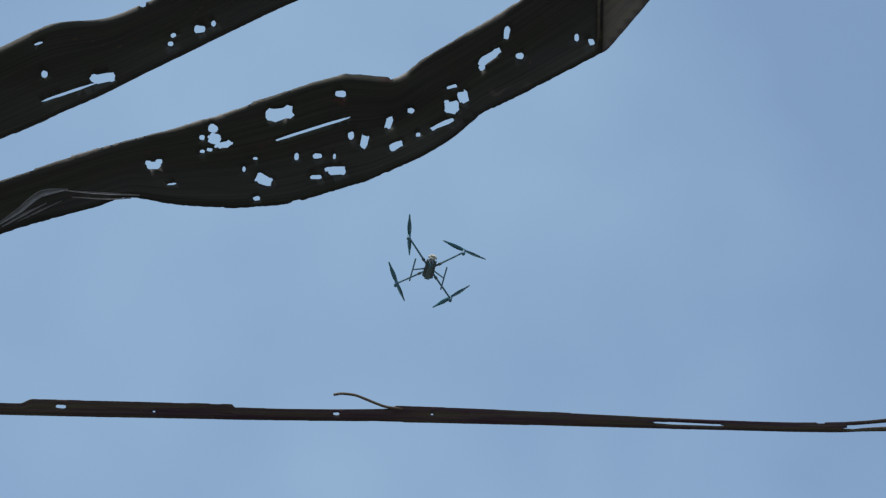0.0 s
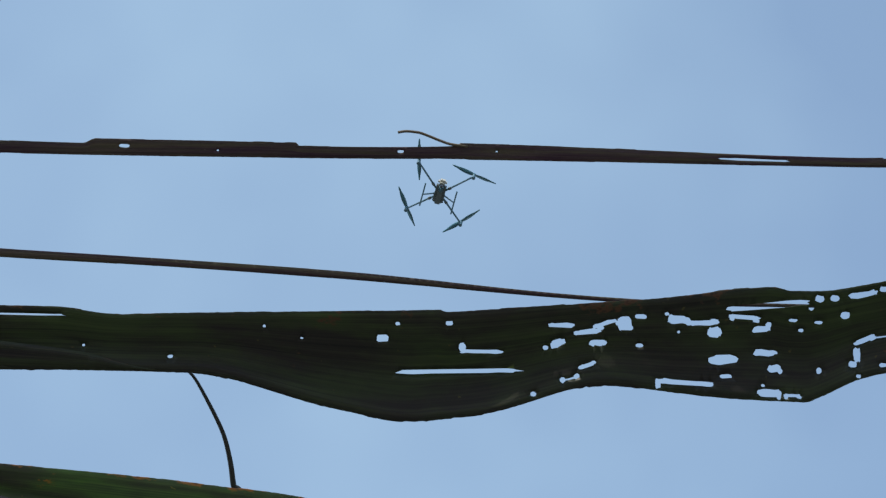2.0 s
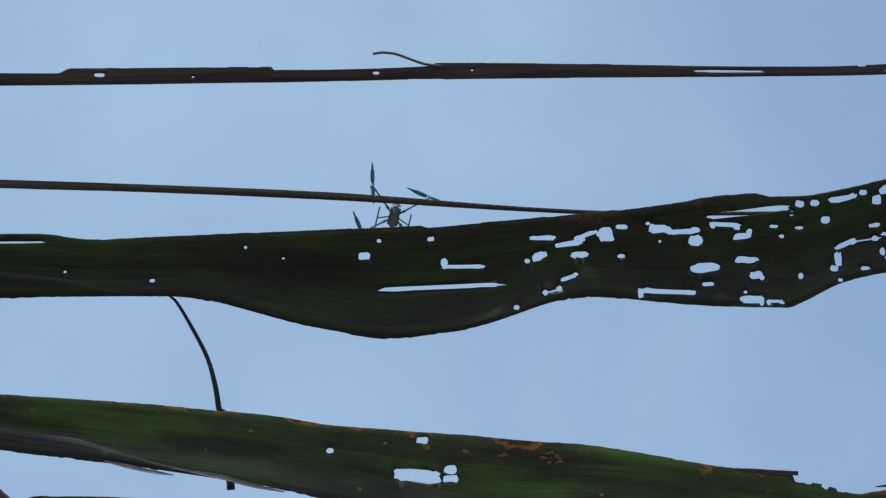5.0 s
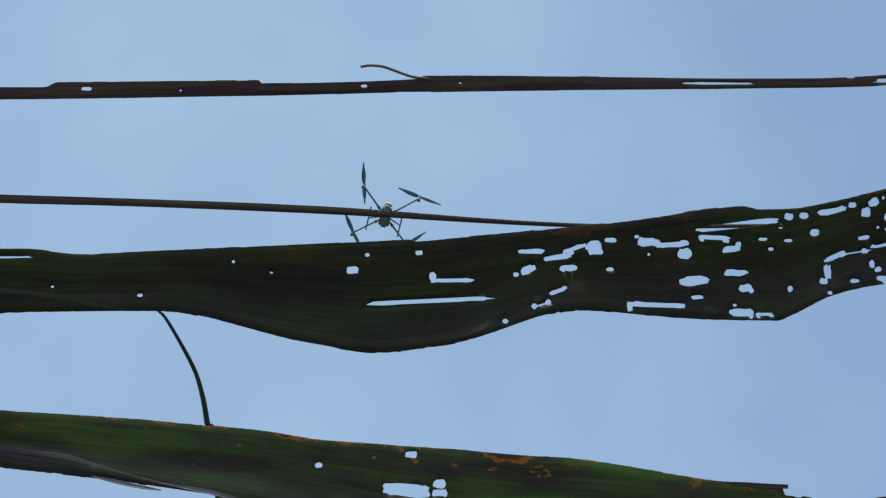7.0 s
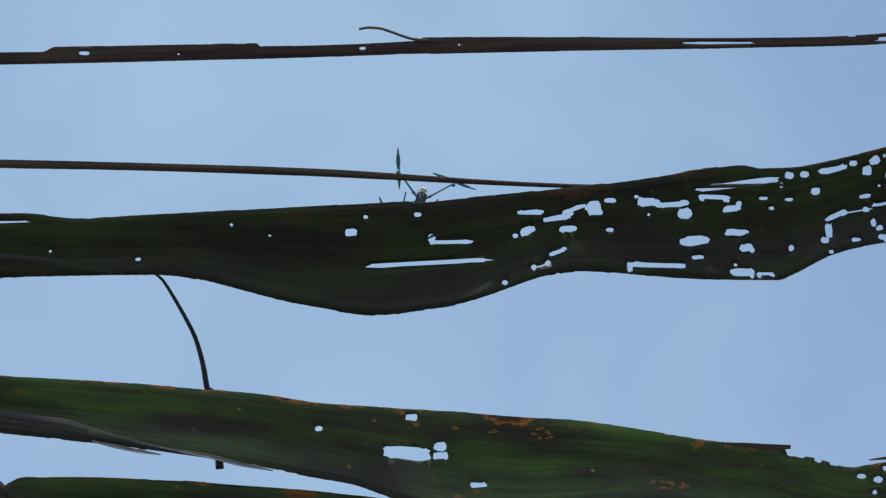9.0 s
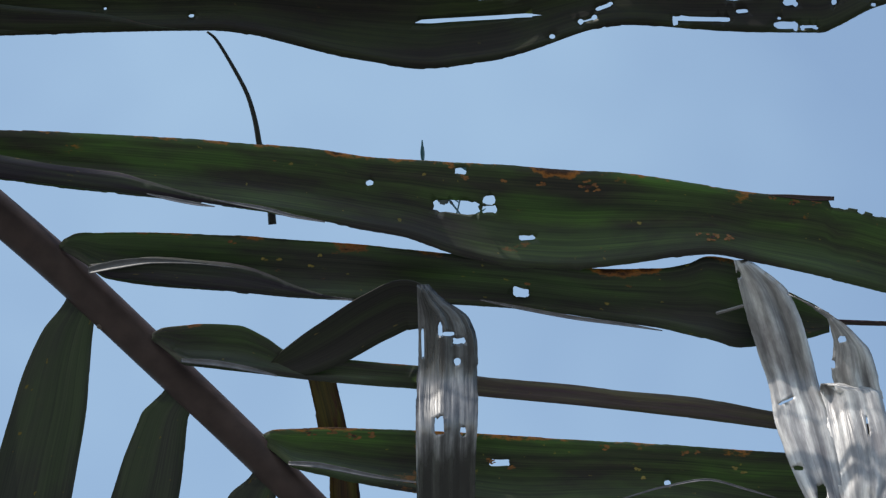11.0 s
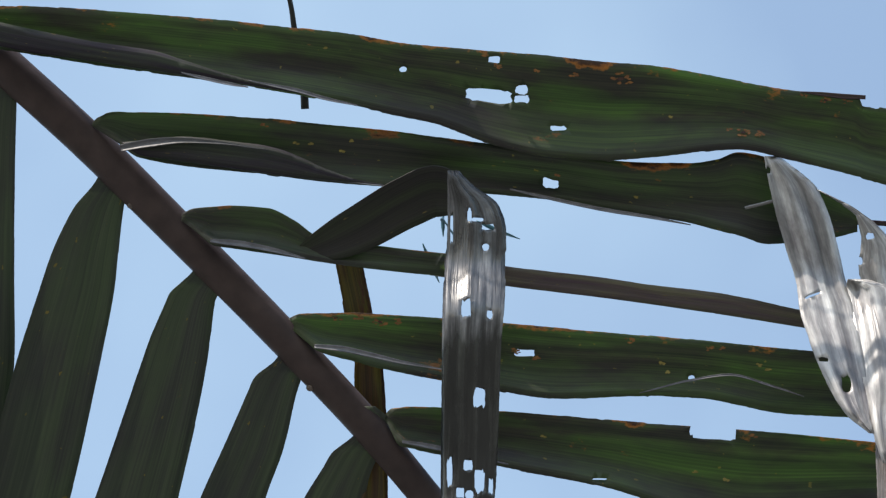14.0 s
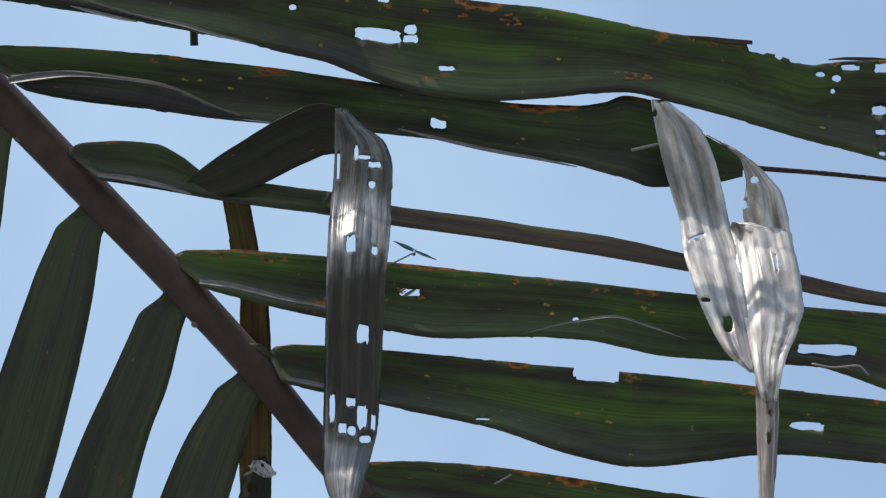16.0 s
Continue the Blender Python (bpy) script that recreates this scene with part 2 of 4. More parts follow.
RUST_DARK = plain("leaf_rust_core", (0.03, 0.012, 0.008), (0.06, 0.025, 0.012), 300, 0.6)
# CARBON and BLADE are lifted towards teal: distance haze put into the colour
CARBON = plain("hazed_carbon", (0.022, 0.07, 0.1), (0.045, 0.11, 0.15), 60, 0.45)
SHELL = plain("dark_grey_shell", (0.035, 0.055, 0.06), (0.065, 0.085, 0.09), 40, 0.5)
PALE = plain("pale_grey_shell", (0.27, 0.27, 0.24), (0.38, 0.38, 0.33), 30, 0.4)
BLADE = plain("propeller_hazed_teal", (0.012, 0.07, 0.095), (0.022, 0.1, 0.13), 40, 0.4)
GLASS = plain("lens_glass", (0.01, 0.01, 0.012), (0.015, 0.015, 0.02), 20, 0.08)

# ---- frame of the frond: x right, y up, z towards the viewer, in centimetres ----
ELEV = radians(55.0)
RIGHT = Vector((1, 0, 0))
UP = Vector((0, -math.sin(ELEV), math.cos(ELEV)))
NEAR = Vector((0, -math.cos(ELEV), -math.sin(ELEV)))
CENTRE = Vector((0, 0, 1.6)) - NEAR * 1.8


def at(x, y, z=0.0):
    return CENTRE + (RIGHT * x + UP * y + NEAR * z) * 0.01


def part(name, bm, mat, parent, label=""):
    me = bpy.data.meshes.new(name)
    bm.to_mesh(me)
    bm.free()
    me.materials.append(mat)
    ob = new(name, me)
    ob.parent = parent
    if label:
        tagged(ob, label)
    return ob


def thing(name, label, category, place=(0, 0, 0), kind=""):
    ob = new(name)
    ob.empty_display_size = 0.1
    ob.location = place
    return tagged(ob, label, category, kind=kind)


def smooth_curve(xs, ys, x):
    """Monotone cubic through the stations."""
    xs, ys = np.asarray(xs, float), np.asarray(ys, float)
    h = np.diff(xs)
    d = np.diff(ys) / h
    m = np.zeros(len(xs))
    m[0], m[-1] = d[0], d[-1]
    for k in range(1, len(xs) - 1):
        if d[k - 1] * d[k] > 0:
            w1, w2 = 2 * h[k] + h[k - 1], h[k] + 2 * h[k - 1]
            m[k] = (w1 + w2) / (w1 / d[k - 1] + w2 / d[k])
    i = np.clip(np.searchsorted(xs, x) - 1, 0, len(h) - 1)
    s = (x - xs[i]) / h[i]
    return ((1 + 2 * s) * (1 - s) ** 2 * ys[i] + s * (1 - s) ** 2 * h[i] * m[i]
            + s * s * (3 - 2 * s) * ys[i + 1] + s * s * (s - 1) * h[i] * m[i + 1])


def inside(poly, p):
    """Even-odd test of the points p against one polygon."""
    a, b = poly, np.roll(poly, -1, axis=0)
    hit = np.zeros(len(p), bool)
    for (x0, y0), (x1, y1) in zip(a, b):
        if y0 != y1:
            cross = ((y0 > p[:, 1]) != (y1 > p[:, 1])) & (p[:, 0] < (x1 - x0) * (p[:, 1] - y0) / (y1 - y0) + x0)
            hit ^= cross
    return hit


def chewed_hole(rng, x, y, w, h, turn):
    """The rim of one hole gnawed in a blade: a rough rounded box."""
    n = 18 if max(w, h) > 0.6 else 9
    ca, sa_ = math.cos(radians(turn)), math.sin(radians(turn))
    rim = []
    for k in range(n):
        a = 2 * math.pi * (k + rng.uniform(-0.22, 0.22)) / n
        c, s = math.cos(a), math.sin(a)
        q = 0.5 if max(w, h) > 0.5 else 0.8
        rag = 0.8 if max(w, h) > 0.6 else 0.88
        px = w / 2 * math.copysign(abs(c) ** q, c) * rng.uniform(rag + 0.1, 1.1)
        py = h / 2 * math.copysign(abs(s) ** q, s) * rng.uniform(rag - 0.13, 1.16)
        rim.append((x + px * ca - py * sa_, y + px * sa_ + py * ca))
    return np.array(rim)


def blade(name, parent, mat, stations, holes=(), upright=False, depth=0.0, slope=0.0, curl=0.4, roll=0.2, base_fold=0.0, ripple=0.12, jag=0.03,
          step=0.42, label="", seed=1, grooves=0.0, bend=None, gnaw=0.0, thick=0.0004):
    """A leaflet blade. stations: (along, low edge, high edge) in cm of the frond's frame. curl: slope by which the half below the
    mid-vein bends towards the viewer, base_fold: how much more at the base; roll: the same for the upper half; grooves: depth of lengthwise folds; bend: extra depth as stations (along, cm);
    gnaw: share of the holes that run on into ragged side bites."""
    rng = random.Random(seed)
    stations = sorted(stations)
    a, lo, hi = (np.array(c) for c in zip(*stations))

    def edges(s):
        return smooth_curve(a, lo, s), smooth_curve(a, hi, s)

    n = max(24, int((a[-1] - a[0]) / 0.16))
    s = np.linspace(a[0], a[-1], n)
    e0, e1 = edges(s)
    width = np.maximum(e1 - e0, 0.02)

    def ragged():
        out, level = [], 0.0
        for k in range(n):
            if rng.random() < 0.07:
                level = rng.uniform(-1, 1) * jag * 1.6
            level *= 0.93
            out.append(level + rng.uniform(-1, 1) * jag * 0.35)
        return np.array(out) * np.minimum(1, width / 1.2)

    e0, e1 = e0 + ragged(), e1 + ragged()
    outline = np.array([*zip(s, e0), *zip(s[::-1], e1[::-1])])
    rims = []
    for hole in holes:
        x, y, w, h, turn = hole
        rim = chewed_hole(rng, x, y, w, h, turn)
        rims.append(rim[:, ::-1] if upright else rim)
        if 0.6 < w < 2.0 and rng.random() < gnaw:
            for side in (-1, 1):
                c, s_ = math.cos(radians(turn)), math.sin(radians(turn))
                d = side * w * rng.uniform(0.3, 0.5)
                lift = rng.uniform(-0.8, 0.8) * h * 0.6
                rims.append(chewed_hole(rng, x + d * c - lift * s_, y + d * s_ + lift * c, rng.uniform(0.2, 0.42), rng.uniform(0.16, 0.3), turn + rng.uniform(-30, 30)))
    points, links = [], []

    def ring(poly):
        k0 = len(points)
        points.extend(Vector(p) for p in poly)
        links.extend((k0 + k, k0 + (k + 1) % len(poly)) for k in range(len(poly)))

    ring(outline)
    for rim in rims:
        ring(rim)
    for k in range(1, int((a[-1] - a[0]) / step)):
        x = a[0] + k * step
        y0, y1 = (float(v[0]) for v in edges(np.array([x])))
        rows_n = max(2, int((y1 - y0) / step) + 1)
        for j in range(1, rows_n):
            points.append(Vector((x + (j % 2) * step * 0.5, y0 + (y1 - y0) * j / rows_n)))
    from_cdt = geometry.delaunay_2d_cdt(points, links, [], 0, 1e-5)
    co = np.array([tuple(v) for v in from_cdt[0]])
    tri = np.array([f for f in from_cdt[2]])
    mid = co[tri].mean(axis=1)
    keep = inside(outline, mid)
    for rim in rims:
        keep &= ~inside(rim, mid)
    tri = tri[keep]
    y0, y1 = edges(np.clip(co[:, 0], a[0], a[-1]))
    half = np.maximum((y1 - y0) / 2, 0.05)
    t = np.clip((co[:, 1] - (y0 + y1) / 2) / half, -1.2, 1.2)
    down, rise = np.clip(-t - 0.1, 0, 2), np.clip(t + 0.1, 0, 2)
    more = 1 + base_fold * np.exp(-(co[:, 0] - a[0]) / 9.0)
    z = depth + slope * (co[:, 0] - a[0]) + half * (curl * more * (0.7 * down + 0.4 * down ** 2) + roll * rise)
    if bend:
        z = z + smooth_curve([q[0] for q in bend], [q[1] for q in bend], np.clip(co[:, 0], bend[0][0], bend[-1][0]))
    if grooves:
        fold = [noise.noise(Vector((p * 2.6, q * 0.07, seed * 1.7))) * 1.7 + noise.noise(Vector((p * 6.5, q * 0.11, seed * 2.3))) * 0.8
                + noise.noise(Vector((p * 1.2, q * 0.5, seed * 5.1))) * 0.9 for p, q in zip(t, co[:, 0])]
        z = z + grooves * np.array(fold)
    z = z + [ripple * noise.noise(Vector((p[0] * 0.22, p[1] * 0.6, seed * 3.7))) for p in co]
    used = np.unique(tri)
    new_index = {int(v): k for k, v in enumerate(used)}
    bm = bmesh.new()
    uv = bm.loops.layers.uv.new("UVMap")
    verts = []
    for v in used:
        x, y = co[v]
        verts.append(bm.verts.new(at(y, x, z[v]) if upright else at(x, y, z[v])))
    for f in tri:
        f = [int(v) for v in f]
        try:
            face = bm.faces.new([verts[new_index[v]] for v in f])
        except ValueError:
            continue
        face.smooth = True
        for loop, v in zip(face.loops, f):
            loop[uv].uv = (co[v][0] * 0.01, t[v] * 0.022)
    bmesh.ops.recalc_face_normals(bm, faces=bm.faces)
    ob = part(name, bm, mat, parent, label)
    solid = ob.modifiers.new("thickness", "SOLIDIFY")
    solid.thickness, solid.offset = thick, 0
    return ob


def ribbon(name, parent, mat, path, widths, label="", seed=1, thick=0.0005, trough=0.0, twist=None):
    """A strip swept along a path of (x, y, z) in the frond's frame; twist leans its cross-line out of the frond's plane, in degrees."""
    n = 40
    path = [Vector(p) for p in path]
    u = np.linspace(0, len(path) - 1, n)
    idx = np.arange(len(path))
    cx, cy, cz = (smooth_curve(idx, [p[k] for p in path], u) for k in range(3))
    w = smooth_curve(idx, widths, u)
    tw = smooth_curve(idx, twist or [0] * len(path), u)
    bm = bmesh.new()
    uv = bm.loops.layers.uv.new("UVMap")
    grid, m, run = [], 6, 0.0
    for k in range(n):
        p = Vector((cx[k], cy[k], cz[k]))
        q = Vector((cx[min(k + 1, n - 1)], cy[min(k + 1, n - 1)], cz[min(k + 1, n - 1)]))
        o = Vector((cx[max(k - 1, 0)], cy[max(k - 1, 0)], cz[max(k - 1, 0)]))
        along = (q - o).normalized()
        side = along.cross(Vector((0, 0, 1))).normalized()
        side = Matrix.Rotation(radians(tw[k]), 3, along) @ side
        out = side.cross(along)
        run += (p - o).length * 0.005
        row = []
        for j in range(m + 1):
            f = 2 * j / m - 1
            row.append((bm.verts.new(at(*(p + side * (f * w[k] / 2) + out * (trough * w[k] * (f * f - 0.5))))), (run, f * 0.022)))
        grid.append(row)
    for k in range(n - 1):
        for j in range(m):
            c = [grid[k][j], grid[k][j + 1], grid[k + 1][j + 1], grid[k + 1][j]]
            face = bm.faces.new([v for v, _ in c])
            face.smooth = True
            for loop, (_, st) in zip(face.loops, c):
                loop[uv].uv = st
    ob = part(name, bm, mat, parent, label)
    solid = ob.modifiers.new("thickness", "SOLIDIFY")
    solid.thickness, solid.offset = thick, 0
    return ob


def tube(name, parent, mat, path, radii, label="", seg=10, flat=1.0, rough_seed=0):
    """A rounded stem through world points."""
    bm = bmesh.new()
    rings = []
    path = [Vector(p) for p in path]
    for k, p in enumerate(path):
        along = (path[min(k + 1, len(path) - 1)] - path[max(k - 1, 0)]).normalized()
        side = along.cross(NEAR if abs(along.dot(NEAR)) < 0.9 else RIGHT).normalized()
        other = side.cross(along)
        rings.append([bm.verts.new(p + (side * math.cos(2 * math.pi * j / seg) + other * math.sin(2 * math.pi * j / seg) * flat) * radii[k])
                      for j in range(seg)])
    for k in range(len(rings) - 1):
        for j in range(seg):
            f = bm.faces.new([rings[k][j], rings[k][(j + 1) % seg], rings[k + 1][(j + 1) % seg], rings[k + 1][j]])
            f.smooth = True
    bm.faces.new(rings[0])
    bm.faces.new(rings[-1])
    bmesh.ops.recalc_face_normals(bm, faces=bm.faces)
    return part(name, bm, mat, parent, label)


def fine(path, n):
    """More points along a path, smoothly."""
    idx = np.arange(len(path))
    u = np.linspace(0, len(path) - 1, n)
    return [Vector(c) for c in zip(*(smooth_curve(idx, [p[k] for p in path], u) for k in range(3)))]


# ---- ground ----
bm = bmesh.new()
bmesh.ops.create_grid(bm, x_segments=60, y_segments=60, size=1500)
for v in bm.verts:
    d = v.co.length
    v.co.z = 0.6 * noise.noise(v.co * 0.01) * min(1, max(0, d - 20) / 60)
ground = part("ground", bm, GROUND, None)
tagged(ground, "dry grassy soil ground below the palm", "ground", kind="structure")

# ---- the palm: trunk, midrib of one frond, its leaflets ----
TRUNK = Vector((-2.1, 0.75, 0.0))
palm = thing("palm_tree", "palm with insect-chewed green leaflets and dead drooping tips", "palm tree", TRUNK)
bpy.context.view_layer.update()


def own(ob):
    """Keeps a part where it was built, under a thing that stands elsewhere."""
    ob.matrix_parent_inverse = ob.parent.matrix_world.inverted()
    return ob


bm = bmesh.new()
rings = []
for k in range(46):
    z = 3.75 * k / 45
    r = 0.17 - 0.045 * z / 3.75 + (0.05 * math.exp(-z * 5)) + (0.008 if k % 2 else 0)
    lean = Vector((0.04 * z, -0.02 * z, 0))
    rings.append([bm.verts.new(TRUNK + lean + Vector((r * math.cos(j * math.pi / 10), r * math.sin(j * math.pi / 10), z))) for j in range(20)])
for k in range(1, 5):
    z, r = 3.75 + 0.1 * math.sin(k * math.pi / 8), 0.125 * math.cos(k * math.pi / 9)
    rings.append([bm.verts.new(TRUNK + Vector((0.04 * z, -0.02 * z, 0)) + Vector((r * math.cos(j * math.pi / 10), r * math.sin(j * math.pi / 10), z))) for j in range(20)])
for k in range(49):
    for j in range(20):
        bm.faces.new([rings[k][j], rings[k][(j + 1) % 20], rings[k + 1][(j + 1) % 20], rings[k + 1][j]]).smooth = True
bm.faces.new(rings[-1])
bmesh.ops.recalc_face_normals(bm, faces=bm.faces)
own(part("trunk", bm, BARK, palm, "ringed grey-brown palm trunk"))

RIB = [(-29.71, -6.39), (-27.86, -8.16), (-23.01, -12.54), (-17.66, -17.80), (-12.66, -22.81), (-7.84, -27.89), (-4.62, -31.69), (-0.23, -37.09), (4.38, -44.08)]
rib_path = [at(x, y, 0) for x, y in RIB]
slope_back = (rib_path[0] - rib_path[2]).normalized()
top_of_trunk = TRUNK + Vector((0.15, -0.075, 3.7))
rib_path = [top_of_trunk, top_of_trunk + Vector((0.35, -0.2, 0.22)), rib_path[0] + slope_back * 0.75 + Vector((0, 0, 0.02)), rib_path[0] + slope_back * 0.35] + rib_path
rib_path = fine(rib_path, 60)
rib_r = [0.045 - 0.0345 * min(1, k / 22) - 0.003 * max(0, k - 30) / 30 for k in range(60)]
own(tube("midrib", palm, RACHIS, rib_path, rib_r, "brown woody midrib of the frond", 14, 0.8))


def rib_x(y):
    """Where the midrib lies at the height y, in the frond's frame."""
    (x0, y0), (x1, y1) = RIB[0], RIB[2]
    return x0 + (y - y0) * (x1 - x0) / (y1 - y0)


def to_rib(stations, drop=0.0, tip=True):
    """Carries a leaflet past the stations back to the midrib, narrowing, and on to its tip."""
    (a, lo, hi), (b, lo1, hi1) = stations[0], stations[-1]
    mid, w = (lo + hi) / 2, hi - lo
    slope = ((stations[2][1] + stations[2][2]) / 2 - mid) / (stations[2][0] - a)
    x = rib_x(mid)
    while abs(x - rib_x(mid + slope * (x - a))) > 0.05:
        x += 0.5 * (rib_x(mid + slope * (x - a)) - x)
    span = a - x
    head = [(x, mid + slope * -span - 0.25, mid + slope * -span + 0.25),
            (x + span * 0.25, mid + slope * -span * 0.75 - w * 0.4, mid + slope * -span * 0.75 + w * 0.4)]
    m1, w1 = (lo1 + hi1) / 2, hi1 - lo1
    tail = [(b + 9, m1 - drop * 0.4 - w1 * 0.36, m1 - drop * 0.4 + w1 * 0.36), (b + 20, m1 - drop - 0.1, m1 - drop + 0.1)]
    return head + stations + (tail if tip else [])


GREEN = "green palm leaflet with chewed holes and rust spots"
leaf_count = 0


def leaflet(stations, holes=(), mat=None, label=GREEN, **kw):
    global leaf_count
    leaf_count += 1
    return own(blade("leaflet", palm, mat or LEAF, stations, holes, label=label, seed=leaf_count, **kw))


UPPER_A = [(-22.68, 25.35, 30.13), (-22.56, 25.35, 30.19), (-21.51, 25.83, 30.75), (-18.26, 27.30, 32.18), (-16.33, 28.22, 32.38), (-13.52, 29.71, 33.49), (-9.69, 31.71, 35.38), (-6.14, 33.50, 36.97)]
UPPER_A_HOLES = [(-16.01, 29.31, 1.33, 0.60, 10), (-17.81, 28.49, 2.90, 0.15, 20), (-19.12, 29.44, 0.33, 0.42, 0), (-10.97, 32.01, 0.60, 0.42, 0), (-12.37, 31.64, 0.30, 0.24, 20), (-12.50, 31.19, 0.30, 0.27, 0), (-10.26, 32.32, 0.24, 0.33, 0), (-14.05, 33.27, 0.36, 0.36, 0), (-19.48, 31.04, 0.48, 0.12, 20)]
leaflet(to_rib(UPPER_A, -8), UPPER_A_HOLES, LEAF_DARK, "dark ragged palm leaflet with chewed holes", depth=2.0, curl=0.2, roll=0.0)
UPPER_B = [(-26.63, 18.47, 21.07), (-24.73, 18.94, 22.12), (-22.51, 20.32, 23.35), (-21.33, 20.87, 23.74), (-16.30, 22.44, 25.51), (-14.45, 23.02, 26.08), (-12.05, 22.72, 26.81), (-9.36, 22.64, 27.72), (-5.79, 23.00, 29.01), (-4.76, 23.33, 29.39), (-2.97, 23.90, 29.79), (-1.94, 24.23, 29.74), (-0.88, 24.74, 29.70), (1.01, 25.65, 30.89), (2.48, 26.58, 31.78), (3.94, 27.81, 32.67), (5.88, 28.85, 33.99), (8.22, 30.12, 35.84), (10.27, 31.26, 37.63)]
UPPER_B_HOLES = [(-6.65, 27.67, 1.45, 0.73, 12), (-10.15, 26.78, 0.5, 0.45, 0), (-10.05, 26.22, 0.62, 0.6, -20), (-10.72, 26.28, 0.28, 0.3, 0), (-10.3, 25.66, 0.3, 0.2, 0), (-9.54, 25.95, 0.73, 0.36, 15), (-13.24, 24.75, 0.73, 0.39, 10), (-4.84, 26.91, 3.93, 0.15, 19), (-3.46, 28.79, 0.54, 0.33, -0), (0.27, 27.99, 0.36, 0.30, 0), (-0.88, 27.31, 0.36, 0.73, -15), (-2.14, 26.32, 0.42, 0.79, -10), (-2.86, 26.60, 0.30, 0.42, 0), (-0.46, 26.12, 0.73, 0.42, 25), (0.69, 26.72, 0.24, 0.24, 0), (1.93, 27.29, 1.33, 0.27, 25), (2.41, 28.23, 0.73, 0.73, -0), (3.02, 28.78, 0.54, 0.73, 20), (4.34, 30.90, 1.39, 0.48, 38), (5.24, 32.24, 0.30, 0.66, -10), (5.95, 31.03, 0.42, 0.36, 0)] + [(8.92, 32.04, 0.24, 0.48, 0), (9.70, 31.82, 0.30, 0.42, 25), (-5.70, 25.39, 0.24, 0.42, 0), (-4.60, 25.45, 0.48, 0.30, 0), (-3.70, 25.47, 0.15, 0.30, 0), (-3.56, 24.73, 0.91, 0.48, 10), (-4.63, 24.34, 0.60, 0.24, 5), (-7.40, 24.12, 0.91, 0.60, -20), (-7.73, 23.13, 0.36, 0.27, 0), (-7.88, 25.25, 0.24, 0.15, 0), (-8.46, 24.66, 0.18, 0.30, 0), (-12.23, 23.79, 0.48, 0.12, 10), (-10.69, 25.56, 0.27, 0.18, 0), (2.41, 29.30, 0.54, 0.18, 15)]
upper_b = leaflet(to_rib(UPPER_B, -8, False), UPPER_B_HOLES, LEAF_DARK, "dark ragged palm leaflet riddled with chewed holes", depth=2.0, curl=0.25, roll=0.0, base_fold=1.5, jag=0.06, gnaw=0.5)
UPPER_END = [(9.97, 31.16, 37.37), (10.28, 31.26, 37.60), (11.29, 32.33, 38.36), (12.74, 34.16, 39.42), (14.19, 35.68, 40.44), (14.66, 36.30, 40.77)]
own(blade("dead_tip", upper_b, LEAF_GREY, UPPER_END, (), depth=2.1, curl=0.2, roll=0.0, seed=43, label="grey-brown dead end of the leaflet"))
EDGE_ON = [(-26.30, 11.07, 11.75), (-20.74, 11.05, 11.70), (-20.07, 11.05, 11.96), (-9.18, 11.10, 11.95), (-8.96, 11.10, 11.77), (-0.40, 11.21, 11.93), (-0.25, 11.21, 12.09), (20.87, 11.20, 11.72), (23.95, 11.24, 11.80), (25.5, 11.33, 11.92), (27.5, 11.38, 12.12)]
EDGE_ON_HOLES = [(-18.49, 11.59, 0.54, 0.18, 0), (-3.44, 11.57, 0.36, 0.15, 0), (-13.40, 11.44, 0.12, 0.09, 0), (1.80, 11.67, 0.12, 0.09, 0), (15.79, 11.50, 3.93, 0.12, -1), (26.0, 11.66, 3.2, 0.22, 5), (23.07, 11.76, 0.48, 0.12, 0)]
strip = leaflet(to_rib(EDGE_ON), EDGE_ON_HOLES, LEAF_BROWN, "narrow brown palm leaflet seen edge-on", depth=-4.3, curl=0.1, jag=0.02, ripple=0.05)
CURL = [(-3.61, 12.61), (-3.12, 12.68), (-2.51, 12.63), (-1.89, 12.43), (-1.26, 12.19), (-0.71, 12.02), (0.22, 11.91)]
own(tube("fibre", strip, LEAF_BROWN, fine([at(x, y, -4.2) for x, y in CURL], 24), [0.00075] * 24, "curled torn leaf fibre", 6))
FOLDED = [(-25.60, 5.53, 5.99), (-15.65, 5.15, 5.57), (-6.60, 4.69, 5.11), (7.58, 3.77, 4.00), (11.49, 3.62, 3.86)]
leaflet(to_rib(FOLDED), (), LEAF_BROWN, "thin folded purple-brown palm leaflet", depth=0.0, curl=0.15, jag=0.015, ripple=0.05)
RIDDLED = [(-25.27, -0.36, 3.01), (-21.39, -0.31, 3.02), (-18.26, -0.30, 2.70), (-14.48, -0.33, 2.82), (-6.40, -2.09, 3.09), (-2.51, -2.67, 3.21), (-1.14, -2.50, 3.26), (-0.84, -2.47, 3.15), (1.05, -2.24, 3.28), (7.57, -0.57, 3.84), (11.35, -0.89, 4.21), (14.32, -1.11, 4.63), (16.40, -1.18, 4.79), (17.30, -1.20, 4.59), (18.16, -1.23, 4.61), (18.79, -0.99, 4.62), (21.2, 0.12, 5.0), (23.82, 0.62, 5.6), (26.6, 0.72, 6.25), (29.0, 1.2, 6.9)]
